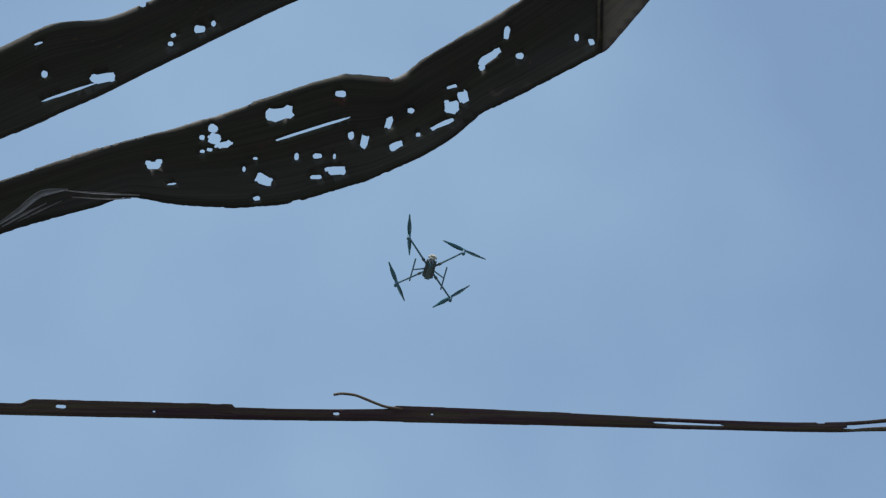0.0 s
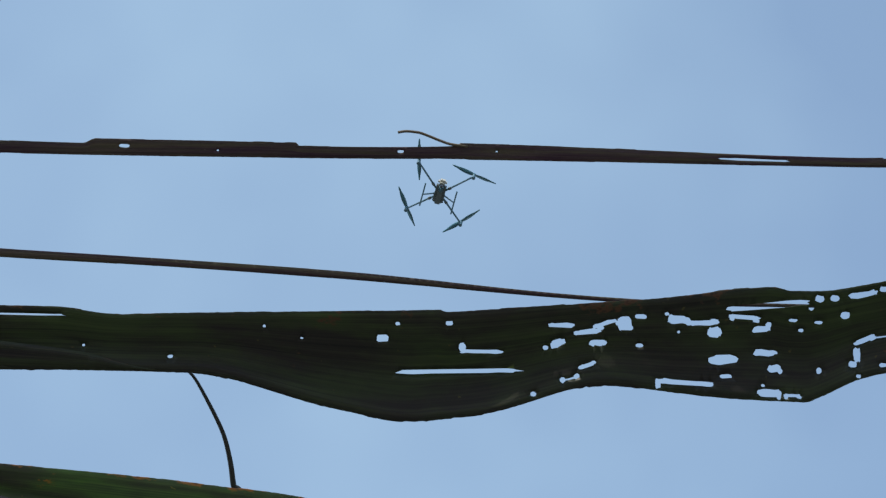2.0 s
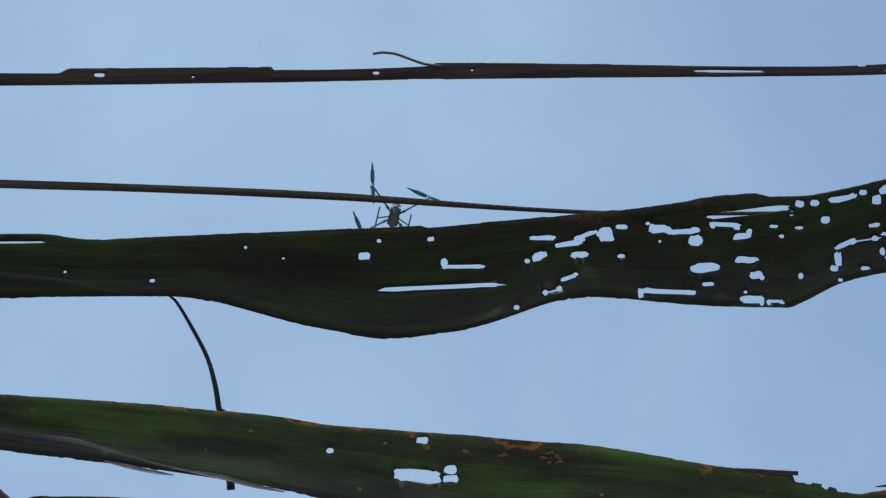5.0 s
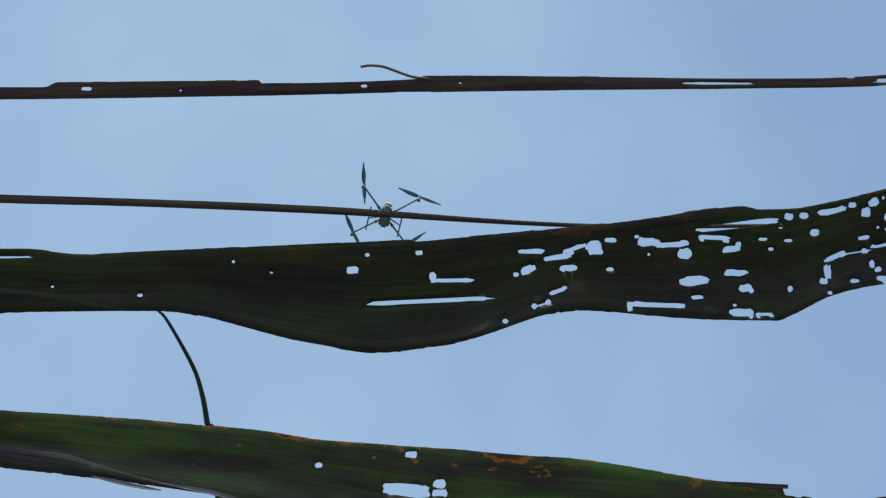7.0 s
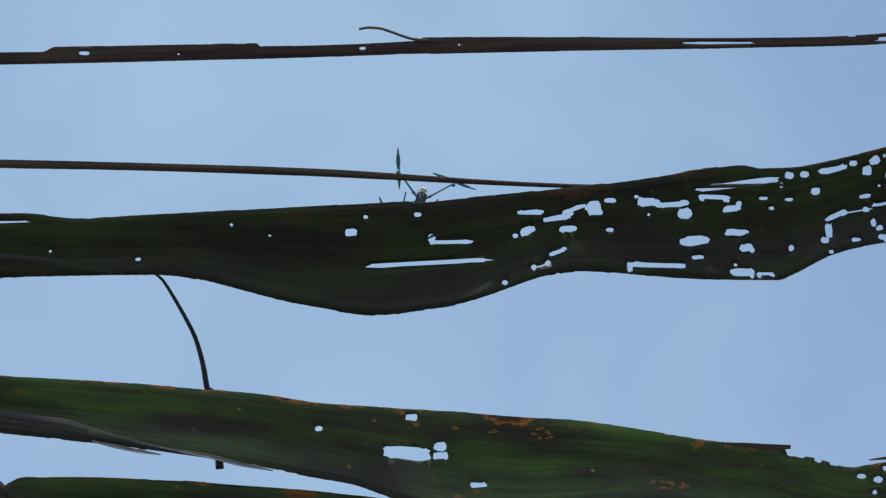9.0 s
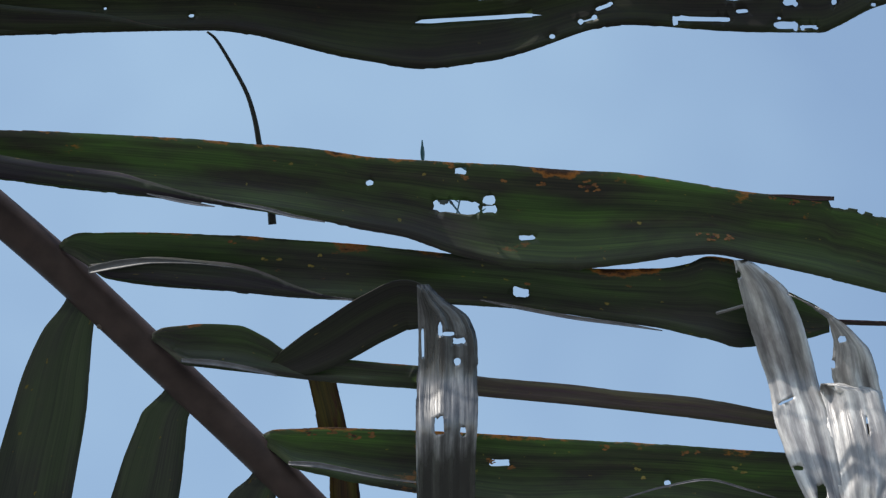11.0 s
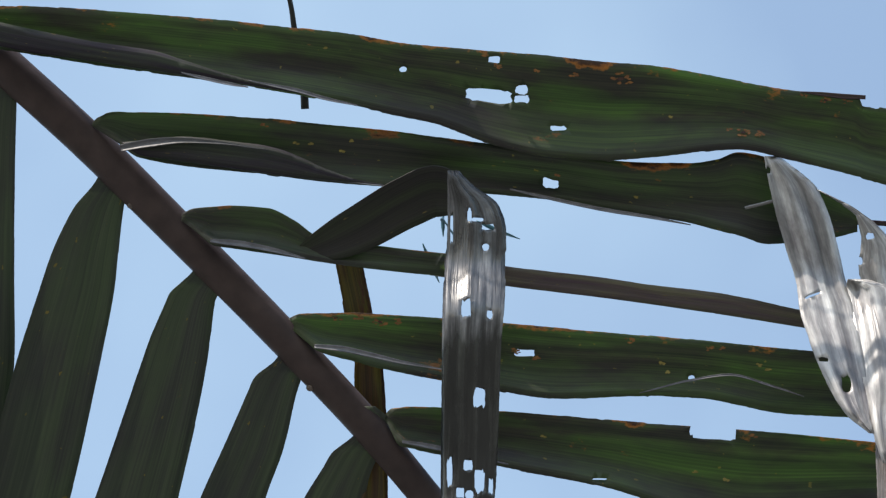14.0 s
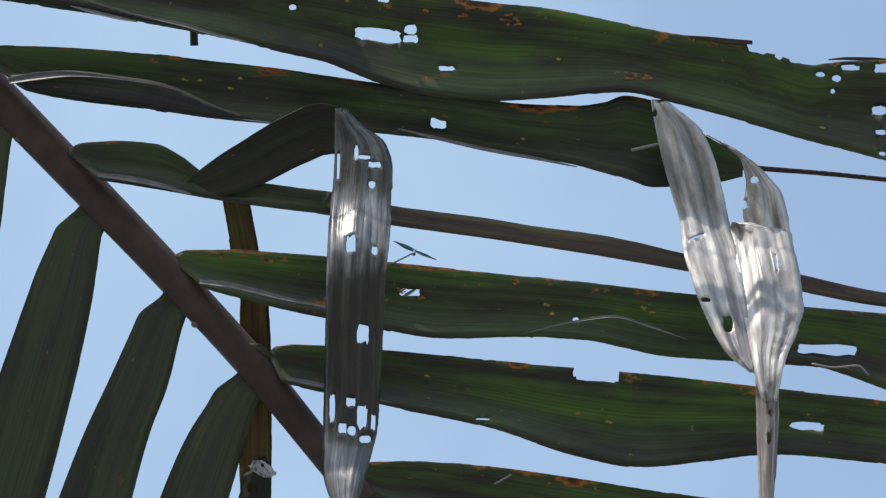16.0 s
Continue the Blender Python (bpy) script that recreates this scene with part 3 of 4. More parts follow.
RIDDLED_HOLES = ([(-19.86, 0.99, 0.15, 0.15, 0), (-15.27, 0.49, 0.27, 0.21, 0), (-10.35, 2.19, 0.15, 0.18, 0), (-8.37, 1.60, 0.15, 0.12, 0), (-4.12, 1.68, 0.60, 0.42, 0), (-3.33, 2.47, 0.24, 0.21, 0), (-0.62, 2.55, 0.36, 0.30, 0), (-23.17, 2.57, 4.53, 0.12, 0), (1.08, 1.07, 2.24, 0.24, 0), (0.09, 1.29, 0.36, 0.48, 0), (-0.03, 0.00, 6.50, 0.27, 2), (5.28, 2.55, 1.45, 0.27, 0), (6.66, 2.22, 1.45, 0.30, 8), (7.54, 2.68, 1.33, 0.27, 18), (8.61, 2.67, 0.73, 0.79, 0), (9.44, 3.10, 0.60, 0.24, 0), (5.12, 1.59, 0.79, 0.42, 20), (4.47, 1.34, 0.30, 0.24, 0)] + [(7.20, 1.63, 0.85, 0.33, 0), (9.41, 1.55, 0.39, 0.21, 0), (6.69, 0.46, 0.73, 0.24, 18), (5.84, -0.24, 0.91, 0.12, 15), (3.86, -1.09, 0.30, 0.27, 0), (11.44, 2.96, 1.15, 0.42, 0), (12.81, 2.84, 1.45, 0.33, 5), (13.35, 2.34, 0.73, 0.54, 0), (11.45, 2.31, 0.15, 0.15, 0), (10.81, 3.25, 0.24, 0.18, 0), (16.21, 3.83, 4.29, 0.36, 6), (14.89, 3.15, 1.69, 0.27, -4), (18.79, 4.21, 0.48, 0.42, 0), (18.36, 3.72, 0.27, 0.27, 0), (19.60, 4.25, 0.48, 0.36, 0), (21.08, 4.49, 1.51, 0.36, 10), (22.15, 4.78, 0.42, 0.36, 0), (15.82, 2.54, 0.97, 0.36, 10)] + [(16.17, 2.76, 0.30, 0.36, 0), (17.45, 3.05, 0.48, 0.18, 0), (17.88, 2.52, 0.27, 0.21, 0), (18.79, 2.95, 0.42, 0.18, 0), (20.18, 3.37, 0.48, 0.42, 0), (16.02, 1.29, 1.09, 0.39, 0), (13.83, 0.89, 1.51, 0.48, 3), (16.52, 0.47, 0.66, 0.42, 0), (13.97, 0.03, 0.60, 0.24, 0), (18.87, 0.42, 0.27, 0.36, 0), (21.28, 2.08, 1.21, 0.27, 25), (20.85, 1.30, 0.36, 0.85, 0), (20.62, 0.81, 0.42, 0.36, 0), (20.90, 0.19, 0.24, 0.24, 0), (22.23, 0.79, 0.48, 0.24, 0), (11.74, -0.34, 2.90, 0.33, -3), (10.40, -0.39, 0.27, 0.54, 0), (13.17, -0.40, 0.27, 0.27, 0)] + [(16.30, -0.79, 1.21, 0.42, 0), (17.41, -0.89, 0.85, 0.21, 0), (15.91, -0.41, 0.18, 0.18, 0)] +
                 [(22.89, 4.38, 0.49, 0.54, 0), (23.28, 4.92, 0.55, 0.42, 25), (23.78, 5.15, 0.14, 0.18, 0), (22.80, 3.06, 0.60, 0.24, 8), (23.54, 3.59, 0.16, 0.15, 0), (24.14, 4.11, 0.55, 0.42, -20), (25.06, 4.14, 0.71, 0.48, 15), (24.88, 4.64, 1.26, 0.33, 10), (25.24, 4.98, 0.49, 0.66, 30), (25.72, 5.29, 0.25, 0.24, 0), (24.82, 3.45, 1.80, 0.21, -2), (25.72, 3.59, 0.27, 0.42, 0), (26.43, 5.04, 0.93, 0.48, 18), (26.22, 5.63, 0.16, 0.24, 0)] +
                 [(23.99, 2.68, 1.69, 0.18, 10), (25.39, 2.72, 0.77, 0.27, 5), (23.19, 1.67, 0.27, 0.42, 0), (23.48, 1.38, 0.38, 0.30, 20), (25.42, 1.97, 0.60, 0.18, 8), (25.98, 2.05, 0.22, 0.21, 0), (25.48, 1.59, 2.46, 0.21, 4), (25.42, 1.38, 0.98, 0.15, 6), (23.81, 0.92, 0.87, 0.30, 0), (24.32, 0.75, 0.93, 0.15, 0), (25.86, 1.18, 0.98, 0.15, 6), (26.49, 2.78, 0.16, 0.27, 0), (22.27, 2.27, 1.80, 0.09, 8)])
riddled = leaflet(to_rib(RIDDLED), RIDDLED_HOLES, LEAF_WORN, "broad dark green palm leaflet riddled with chewed holes", depth=2.0, curl=0.35, roll=0.25, base_fold=1.0, jag=0.03, gnaw=0.7)
THREAD = [(-14.59, -0.28), (-14.22, -0.58), (-13.35, -2.00), (-12.42, -3.94), (-12.09, -5.29), (-11.89, -6.48)] + [(-11.67, -6.62), (-11.46, -8.44), (-11.33, -10.71)]
thread_path = fine([at(x, y, 0.4) for x, y in THREAD], 40)
own(tube("leaf_strand", palm, LEAF_FOLD, thread_path, [0.0006 + 0.0016 * k / 39 for k in range(40)], "thin dry strand hanging from a leaflet", 6, 0.5))
PITTED = [(-26.25, -7.87, -5.34), (-15.41, -9.42, -6.05), (-11.49, -10.05, -6.46), (-8.47, -10.63, -6.80), (-5.76, -11.20, -7.25), (-4.25, -11.53, -7.38), (-1.54, -12.52, -7.61), (1.78, -13.27, -7.90), (4.79, -13.48, -8.20), (7.20, -13.30, -8.38), (11.88, -12.81, -9.14), (14.75, -13.39, -9.64), (18.40, -14.28, -10.07), (18.55, -14.32, -10.48), (19.60, -14.61, -10.57), (21.93, -15.25, -11.16), (22.93, -15.46, -11.02), (26.79, -16.27, -10.81)]
PITTED_HOLES = [(-1.45, -9.99, 2.54, 0.73, -3), (0.33, -9.68, 0.66, 0.48, 0), (0.33, -10.17, 0.79, 0.42, 0), (-1.15, -8.09, 0.60, 0.36, 0), (-6.03, -8.60, 0.39, 0.30, 0), (2.29, -11.73, 0.85, 0.30, -2), (24.01, -11.26, 0.97, 0.30, 0), (22.41, -11.66, 0.48, 0.27, 0), (23.30, -11.85, 0.48, 0.36, 0), (23.13, -12.52, 0.24, 0.24, 0), (26.08, -11.25, 1.51, 0.60, 0), (25.67, -13.50, 0.73, 0.54, 0), (25.75, -14.68, 0.54, 0.30, 0), (25.78, -15.86, 0.36, 0.24, 0), (19.2, -10.5, 0.5, 0.24, -10), (20.15, -10.75, 0.4, 0.26, -15), (21.0, -10.95, 0.5, 0.24, -10)]
pitted = leaflet(to_rib(PITTED), PITTED_HOLES, LEAF, "broad green palm leaflet with rust spots and a long hole", depth=1.2, curl=0.35, roll=0.25, base_fold=1.6, jag=0.035)


def leaf_spot(leaf, x, y, r, rust=True, seed=0):
    """A lesion of scattered flecks, dark in the middle where it is large, a hair proud of the blade and lying in its surface."""
    rng = random.Random(seed)
    goal = at(x, y, 1.0)
    flat = [(v.co - goal) - NEAR * (v.co - goal).dot(NEAR) for v in leaf.data.vertices]
    v = leaf.data.vertices[min(range(len(flat)), key=lambda k: flat[k].length_squared)]
    out = v.normal.copy() if v.normal.dot(NEAR) > 0 else -v.normal
    side = (RIGHT - out * out.dot(RIGHT)).normalized()
    over = out.cross(side)
    middle = goal + NEAR * ((v.co - goal).dot(NEAR))
    def patch(name, mat, flecks, lift):
        bm = bmesh.new()
        for u, v_, d in flecks:
            rim = []
            for k in range(9):
                q = 0.01 * d * rng.uniform(0.7, 1.2)
                a = k * 2 * math.pi / 9
                rim.append(bm.verts.new(middle + out * lift + side * (0.01 * u + q * 1.4 * math.cos(a)) + over * (0.01 * v_ + q * 0.7 * math.sin(a))))
            bm.faces.new(rim)
            lift += 0.00002
        own(part(name, bm, mat, leaf))

    ring = []
    for k in range(4 + int(r * 26)):
        a, d = rng.uniform(0, 2 * math.pi), r * math.sqrt(rng.random())
        ring.append((1.3 * d * math.cos(a), 0.75 * d * math.sin(a), rng.uniform(0.025, 0.07) + 0.12 * r * rng.random()))
    patch("rust_spot" if rust else "yellow_fleck", RUST if rust else YELLOW, ring, 0.0004)
    if rust and r > 0.24:
        patch("rust_core", RUST_DARK, [(rng.uniform(-0.2, 0.2) * r, rng.uniform(-0.12, 0.12) * r, 0.26 * r) for _ in range(4)], 0.0008)


def spots(leaf, rust=(), flecks=()):
    for k, (x, y, r) in enumerate(rust):
        leaf_spot(leaf, x, y, r, True, k)
    for k, (x, y, r) in enumerate(flecks):
        leaf_spot(leaf, x, y, r, False, k)


spots(pitted, [(5.64, -9.08, 0.46), (3.10, -8.93, 0.2), (1.14, -8.65, 0.12), (-1.6, -7.75, 0.2), (-1.0, -8.42, 0.2), (13.09, -12.00, 0.22), (12.2, -11.94, 0.3), (11.5, -11.75, 0.14),
               (15.4, -9.95, 0.2), (16.6, -10.15, 0.25), (17.7, -10.2, 0.22)],
      [(-10.9, -9.86, 0.08), (-10.2, -7.5, 0.07), (22.6, -14.5, 0.1), (-3.1, -8.2, 0.07), (8.3, -11.1, 0.08)])
SHRED = [(22.87, -10.82), (23.91, -10.74), (25.13, -10.75), (26.35, -10.84), (28.19, -11.02)]
own(ribbon("shred", pitted, LEAF_BROWN, [(x, y, 1.4) for x, y in SHRED], [0.05, 0.16, 0.2, 0.22, 0.12], "dark torn shred of the margin", trough=0.1))
TORN = [(15.2, -9.74), (16.4, -9.86), (17.6, -9.98), (18.7, -10.02)]
own(ribbon("shred", pitted, LEAF_BROWN, [(x, y, 1.9) for x, y in TORN], [0.04, 0.2, 0.26, 0.2], "dark torn shred of the margin", trough=0.15))
SPLIT = [(-22.86, -11.65, -11.62), (-22.55, -11.84, -11.23), (-21.50, -12.49, -10.92), (-20.29, -13.34, -10.92), (-13.33, -14.28, -11.25), (-10.31, -14.64, -11.54), (-7.28, -14.86, -11.82), (1.79, -15.54, -12.96), (6.64, -16.29, -13.51), (9.36, -16.74, -13.56), (10.88, -17.14, -13.35), (11.94, -17.42, -12.96), (13.60, -17.86, -13.26), (15.12, -17.76, -14.32), (16.94, -17.55, -15.31), (18.45, -17.19, -16.13)]
SPLIT_HOLES = [(1.95, -14.69, 0.85, 0.54, 0), (1.67, -14.48, 0.30, 0.30, 0)]
split = leaflet(SPLIT, SPLIT_HOLES, LEAF_DEEP, "dark green palm leaflet ending in a dead tip", depth=0.4, curl=0.35, roll=0.25, base_fold=1.8, jag=0.02)
TWIG = [(15.20, -16.69, -16.08), (18.87, -16.83, -16.53), (21.93, -16.98, -16.71), (31.13, -17.68, -17.43)]
spots(split, [(-13.5, -11.6, 0.14), (1.75, -15.25, 0.16), (2.3, -14.2, 0.1)], [(-11.8, -12.55, 0.1), (-11.0, -12.6, 0.09), (-9.3, -12.95, 0.11), (-8.8, -12.4, 0.1), (6.5, -15.4, 0.08)])
leaflet(TWIG + [(TWIG[-1][0] + 12, TWIG[-1][1] - 0.6, TWIG[-1][2] - 0.7)], (), LEAF_BROWN, "thin dry brown leaflet shred", depth=0.0, curl=0.1, jag=0.03, ripple=0.05)
HUMPED = [(-17.92, -16.76, -16.39), (-17.25, -17.24, -16.09), (-16.04, -18.12, -15.99), (-15.44, -18.20, -15.94), (-13.32, -18.49, -16.06), (-11.81, -18.72, -16.75), (-10.60, -18.93, -17.57), (-6.97, -19.38, -18.11), (-3.65, -19.71, -18.47)]
humped = leaflet(HUMPED, (), LEAF_DEEP, "green palm leaflet humped where it splits", depth=0.6, curl=0.5, roll=0.2, base_fold=1.0, jag=0.01)
LONG = [(-4.56, -19.64, -18.38), (-0.32, -20.22, -19.15), (4.83, -20.82, -19.73), (7.26, -21.14, -20.1), (10.90, -21.64, -20.5), (15.75, -22.40, -21.47), (20.33, -23.09, -22.16), (26.94, -24.12, -23.37)]
LONG_HOLES = [(25.53, -22.91, 0.42, 0.27, 0)]
leaflet(LONG + [(LONG[-1][0] + 18, LONG[-1][1] - 0.4, LONG[-1][2] - 0.8)], LONG_HOLES, LEAF_GREY, "narrow grey-brown palm leaflet", depth=0.2, curl=0.3, jag=0.01)
ARM = [(-11.77, -18.52), (-10.42, -18.1), (-8.46, -17.2), (-5.90, -15.75), (-4.25, -15.1), (-2.92, -15.4)]
arm_depth = (0.6, 0.8, 1.0, 1.4, 1.8, 2.2)
own(ribbon("folded_half", humped, LEAF_DULL, [(x, y, z) for (x, y), z in zip(ARM, arm_depth)], [0.4, 1.7, 2.5, 2.8, 2.9, 2.2],
           "dark half of the leaflet folded upward", trough=0.12, twist=[0, 5, 10, 15, 20, 25]))
TIP_A = [(-36.05, -2.55, -2.40), (-34.92, -3.30, -2.08), (-32.78, -3.90, -1.44), (-30.69, -3.89, -1.00), (-23.00, -3.84, -0.75), (-20.09, -3.80, -0.55), (-17.09, -3.62, -0.52), (-15.91, -3.62, -0.89), (-14.72, -3.62, -2.40), (-14.07, -3.62, -3.01)]
TIP_A_HOLES = [(-2.44, -16.47, 0.24, 0.79, 0), (-2.02, -16.68, 0.60, 0.24, 0), (-1.45, -17.07, 0.66, 0.36, 0), (-1.58, -18.12, 0.36, 0.42, 0), (-2.60, -21.35, 0.48, 1.03, 0), (-1.38, -21.66, 0.30, 0.48, 0), (-1.88, -26.04, 0.60, 1.03, 0), (-3.43, -29.89, 0.30, 1.51, 0), (-2.46, -29.55, 0.48, 0.60, 0), (-1.86, -30.35, 0.54, 1.39, 0), (-2.86, -30.98, 0.42, 0.60, 0), (-2.39, -31.10, 0.42, 0.48, 0), (-1.67, -31.54, 0.60, 0.36, 0), (-1.27, -30.64, 0.24, 0.91, 0), (-3.38, -17.09, 0.15, 1.81, 0)]
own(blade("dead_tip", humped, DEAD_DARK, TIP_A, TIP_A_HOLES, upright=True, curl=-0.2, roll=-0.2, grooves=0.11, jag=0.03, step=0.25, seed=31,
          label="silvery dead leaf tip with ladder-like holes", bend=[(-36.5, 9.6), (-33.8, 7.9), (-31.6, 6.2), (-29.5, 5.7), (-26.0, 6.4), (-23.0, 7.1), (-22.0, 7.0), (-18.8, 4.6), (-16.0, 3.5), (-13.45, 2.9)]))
# the crumpled tip: one long strip, a curled lobe and a bulging strip beside it, and the thin tail
TIP_B_BEND = [(-35.87, 14.4), (-31.23, 12.4), (-26.76, 10.0), (-24.49, 8.2), (-22.17, 6.2), (-20.2, 4.4), (-19.3, 3.7), (-16.79, 3.0), (-13.12, 1.8)]
SLAB = [(-27.55, 17.92, 18.12), (-26.65, 16.85, 18.2), (-25.0, 15.95, 18.25), (-23.1, 15.28, 18.15), (-21.25, 14.85, 17.95), (-20.17, 14.82, 17.56), (-18.32, 14.40, 17.22), (-14.99, 13.56, 16.18), (-13.19, 13.28, 14.14)]
own(blade("dead_tip", split, DEAD, SLAB, [(13.50, -13.96, 0.24, 0.42, 0), (15.90, -23.89, 0.48, 0.30, 0), (16.95, -25.1, 0.5, 0.8, 0), (15.6, -20.6, 0.9, 0.14, 20)], upright=True, curl=-0.12, roll=-0.35, grooves=0.2,
                  jag=0.03, step=0.25, seed=37, label="crumpled silvery dead leaf tip", bend=TIP_B_BEND))
LOBE = [(-20.66, 18.58, 20.88), (-19.20, 18.17, 20.59), (-17.92, 18.31, 20.16), (-17.71, 18.33, 19.95), (-16.66, 18.08, 18.92), (-16.37, 18.00, 18.51), (-15.87, 17.35, 17.80), (-15.53, 16.90, 17.11), (-15.01, 15.93, 16.05)]
own(blade("curled_lobe", split, DEAD, LOBE, [(17.03, -15.76, 0.54, 0.27, -20), (18.77, -17.46, 0.42, 0.39, 0), (18.22, -18.78, 0.30, 0.42, 0)], upright=True, depth=4.3, slope=-0.16, curl=-0.4, roll=-0.7, grooves=0.12, jag=0.04, step=0.22, seed=38,
          label="shaded curled lobe of the dead tip"))
BAG = [(-29.0, 18.5, 19.2), (-28.2, 18.28, 19.42), (-27.53, 18.14, 19.6), (-26.76, 18.05, 19.83), (-25.65, 17.95, 20.45), (-25.32, 17.9, 20.62), (-24.17, 17.75, 21.06), (-22.4, 17.65, 21.0), (-21.04, 17.55, 20.8), (-20.2, 17.5, 20.62), (-19.75, 17.5, 18.5)]
own(blade("dead_bag", split, DEAD, BAG, [(19.7, -21.9, 0.12, 1.1, 0)], upright=True, depth=0.3, curl=-0.6, roll=-0.4, grooves=0.26, jag=0.05, step=0.25, seed=39,
          label="sunlit crumpled lower part of the dead tip", bend=TIP_B_BEND))
TAIL = [(-35.85, 18.33, 18.61), (-33.47, 18.21, 19.00), (-29.00, 18.28, 19.46), (-27.54, 18.3, 19.5), (-26.75, 18.4, 19.4)]
own(blade("dead_tail", split, DEAD_BROWN, TAIL, [(18.83, -30.80, 0.27, 0.79, 0), (18.91, -29.55, 0.15, 0.30, 0)], upright=True, curl=-0.5, roll=-0.5, grooves=0.1, jag=0.04, step=0.22, seed=40,
          label="thin brown dried tail of the dead tip", bend=[(-36.13, 14.5), (-33.41, 13.2), (-30.11, 11.5), (-26.74, 9.8), (-25.61, 8.8)]))
FIBRE = [(12.24, -15.97), (12.90, -15.81), (13.86, -15.56)]
own(tube("fibre", split, DEAD, fine([at(x, y, 2.4) for x, y in FIBRE], 12), [0.0009] * 12, "pale loose fibre", 6))
RUSTY = [(-12.40, -22.27, -22.21), (-12.19, -22.43, -22.03), (-11.44, -23.02, -21.74), (-10.49, -23.75, -21.72), (-8.41, -24.33, -21.68), (-7.44, -24.60, -21.74), (-2.27, -25.56, -22.05), (2.30, -26.25, -22.43), (6.86, -26.08, -22.83), (9.90, -26.18, -23.08), (14.49, -27.0, -23.5), (17.54, -27.15, -23.75), (22.12, -27.36, -24.16), (27.20, -28.77, -24.52), (32.78, -29.88, -25.33)]
RUSTY_HOLES = [(0.58, -23.80, 1.09, 0.45, 0), (9.58, -25.12, 0.36, 0.27, 0), (23.23, -26.46, 3.39, 0.60, -2)]
rusty = leaflet(RUSTY + [(RUSTY[-1][0] + 16, RUSTY[-1][1] + 0.2, RUSTY[-1][2] - 1.5)], RUSTY_HOLES, LEAF, "green palm leaflet with rust-edged margin", depth=0.2, curl=0.35, base_fold=1.6)
NOTCHED = [(-6.94, -27.41, -27.17), (-6.64, -27.94, -26.86), (-6.16, -28.78, -26.79), (-5.73, -28.88, -26.73), (-0.85, -29.87, -26.94), (5.27, -31.08, -27.42), (9.61, -32.41, -27.70), (12.98, -32.98, -27.93), (20.62, -32.16, -28.63), (25.72, -32.52, -29.10), (31.31, -33.07, -29.71)]
NOTCHED_HOLES = [(10.74, -28.00, 2.66, 0.91, -4), (22.28, -30.64, 1.81, 0.48, -3), (4.63, -30.57, 0.79, 0.12, 0)]
notched = leaflet(NOTCHED + [(NOTCHED[-1][0] + 16, NOTCHED[-1][1] + 0.2, NOTCHED[-1][2] - 1.5)], NOTCHED_HOLES, LEAF, "green palm leaflet with a square notch", depth=0.0, curl=0.4, base_fold=1.4)
spots(rusty, [(-9.6, -21.95, 0.25), (-8.4, -22.0, 0.22), (-7.2, -22.15, 0.3), (-6.2, -22.1, 0.22), (0.05, -23.7, 0.22), (1.2, -24.05, 0.16), (6.2, -23.1, 0.22), (10.6, -23.5, 0.2), (11.2, -23.5, 0.14)],
      [(-2.7, -24.3, 0.14), (-2.3, -23.9, 0.1), (8.0, -24.3, 0.13), (8.3, -24.8, 0.11), (13.2, -24.4, 0.12), (13.7, -24.6, 0.12), (20.5, -25.6, 0.08)])
spots(notched, [(12.9, -28.2, 0.14)], [(1.6, -28.3, 0.08), (9.8, -30.2, 0.1), (11.5, -30.6, 0.13), (11.9, -30.95, 0.12), (24.5, -31.8, 0.13), (-1.2, -28.6, 0.08)])
LOWEST = [(-2.14, -33.93, -33.78), (-1.84, -34.22, -33.32), (-1.38, -34.67, -33.04), (-1.05, -34.99, -33.02), (1.06, -35.63, -32.92), (2.32, -36.02, -32.97), (3.81, -36.27, -33.04), (11.52, -37.60, -33.92), (14.54, -37.81, -34.35), (20.68, -38.26, -35.05), (29.89, -38.92, -36.47)]
lowest = leaflet(LOWEST, (), LEAF, GREEN, depth=-0.2, curl=0.35, base_fold=1.0)
for leaf, path in ((rusty, [(22.25, -27.22), (23.46, -27.40), (24.67, -27.26), (25.35, -27.79)]), (lowest, [(5.30, -34.00), (5.75, -33.75), (6.20, -33.47)])):
    own(tube("fibre", leaf, DEAD, fine([at(x, y, 1.6) for x, y in path], 12), [0.00055] * 12, "pale loose fibre", 6, 0.6))
HANGING = [(-37.97, -8.26, -6.88), (-34.96, -8.45, -6.76), (-30.87, -8.65, -6.81), (-24.57, -8.68, -7.14), (-21.65, -9.24, -7.69), (-17.96, -9.96, -8.51)]
hanging = leaflet(HANGING, (), LEAF_YELLOW, "yellowing leaflet hanging behind the others", upright=True, depth=-1.9, curl=0.1, roll=0.1)
HANGING_END = [(-36.4, -8.1, -7.6), (-35.4, -8.5, -6.75), (-34.2, -8.4, -6.7), (-33.4, -7.9, -6.8), (-32.9, -7.7, -7.1)]
own(blade("dead_tip", hanging, LEAF_DULL, HANGING_END, [(-7.9, -34.6, 0.3, 0.5, 0)], upright=True, depth=-0.6, curl=-0.4, roll=-0.4, grooves=0.2, slope=-0.3, jag=0.09, step=0.25, seed=41,
          label="dark crumpled dead end"))
# a small pale blade added in place of the glint on the dead end
GLINT = [(-33.9, -7.1, -6.65), (-33.65, -7.6, -6.5), (-33.35, -7.9, -6.8), (-33.05, -7.75, -7.25)]
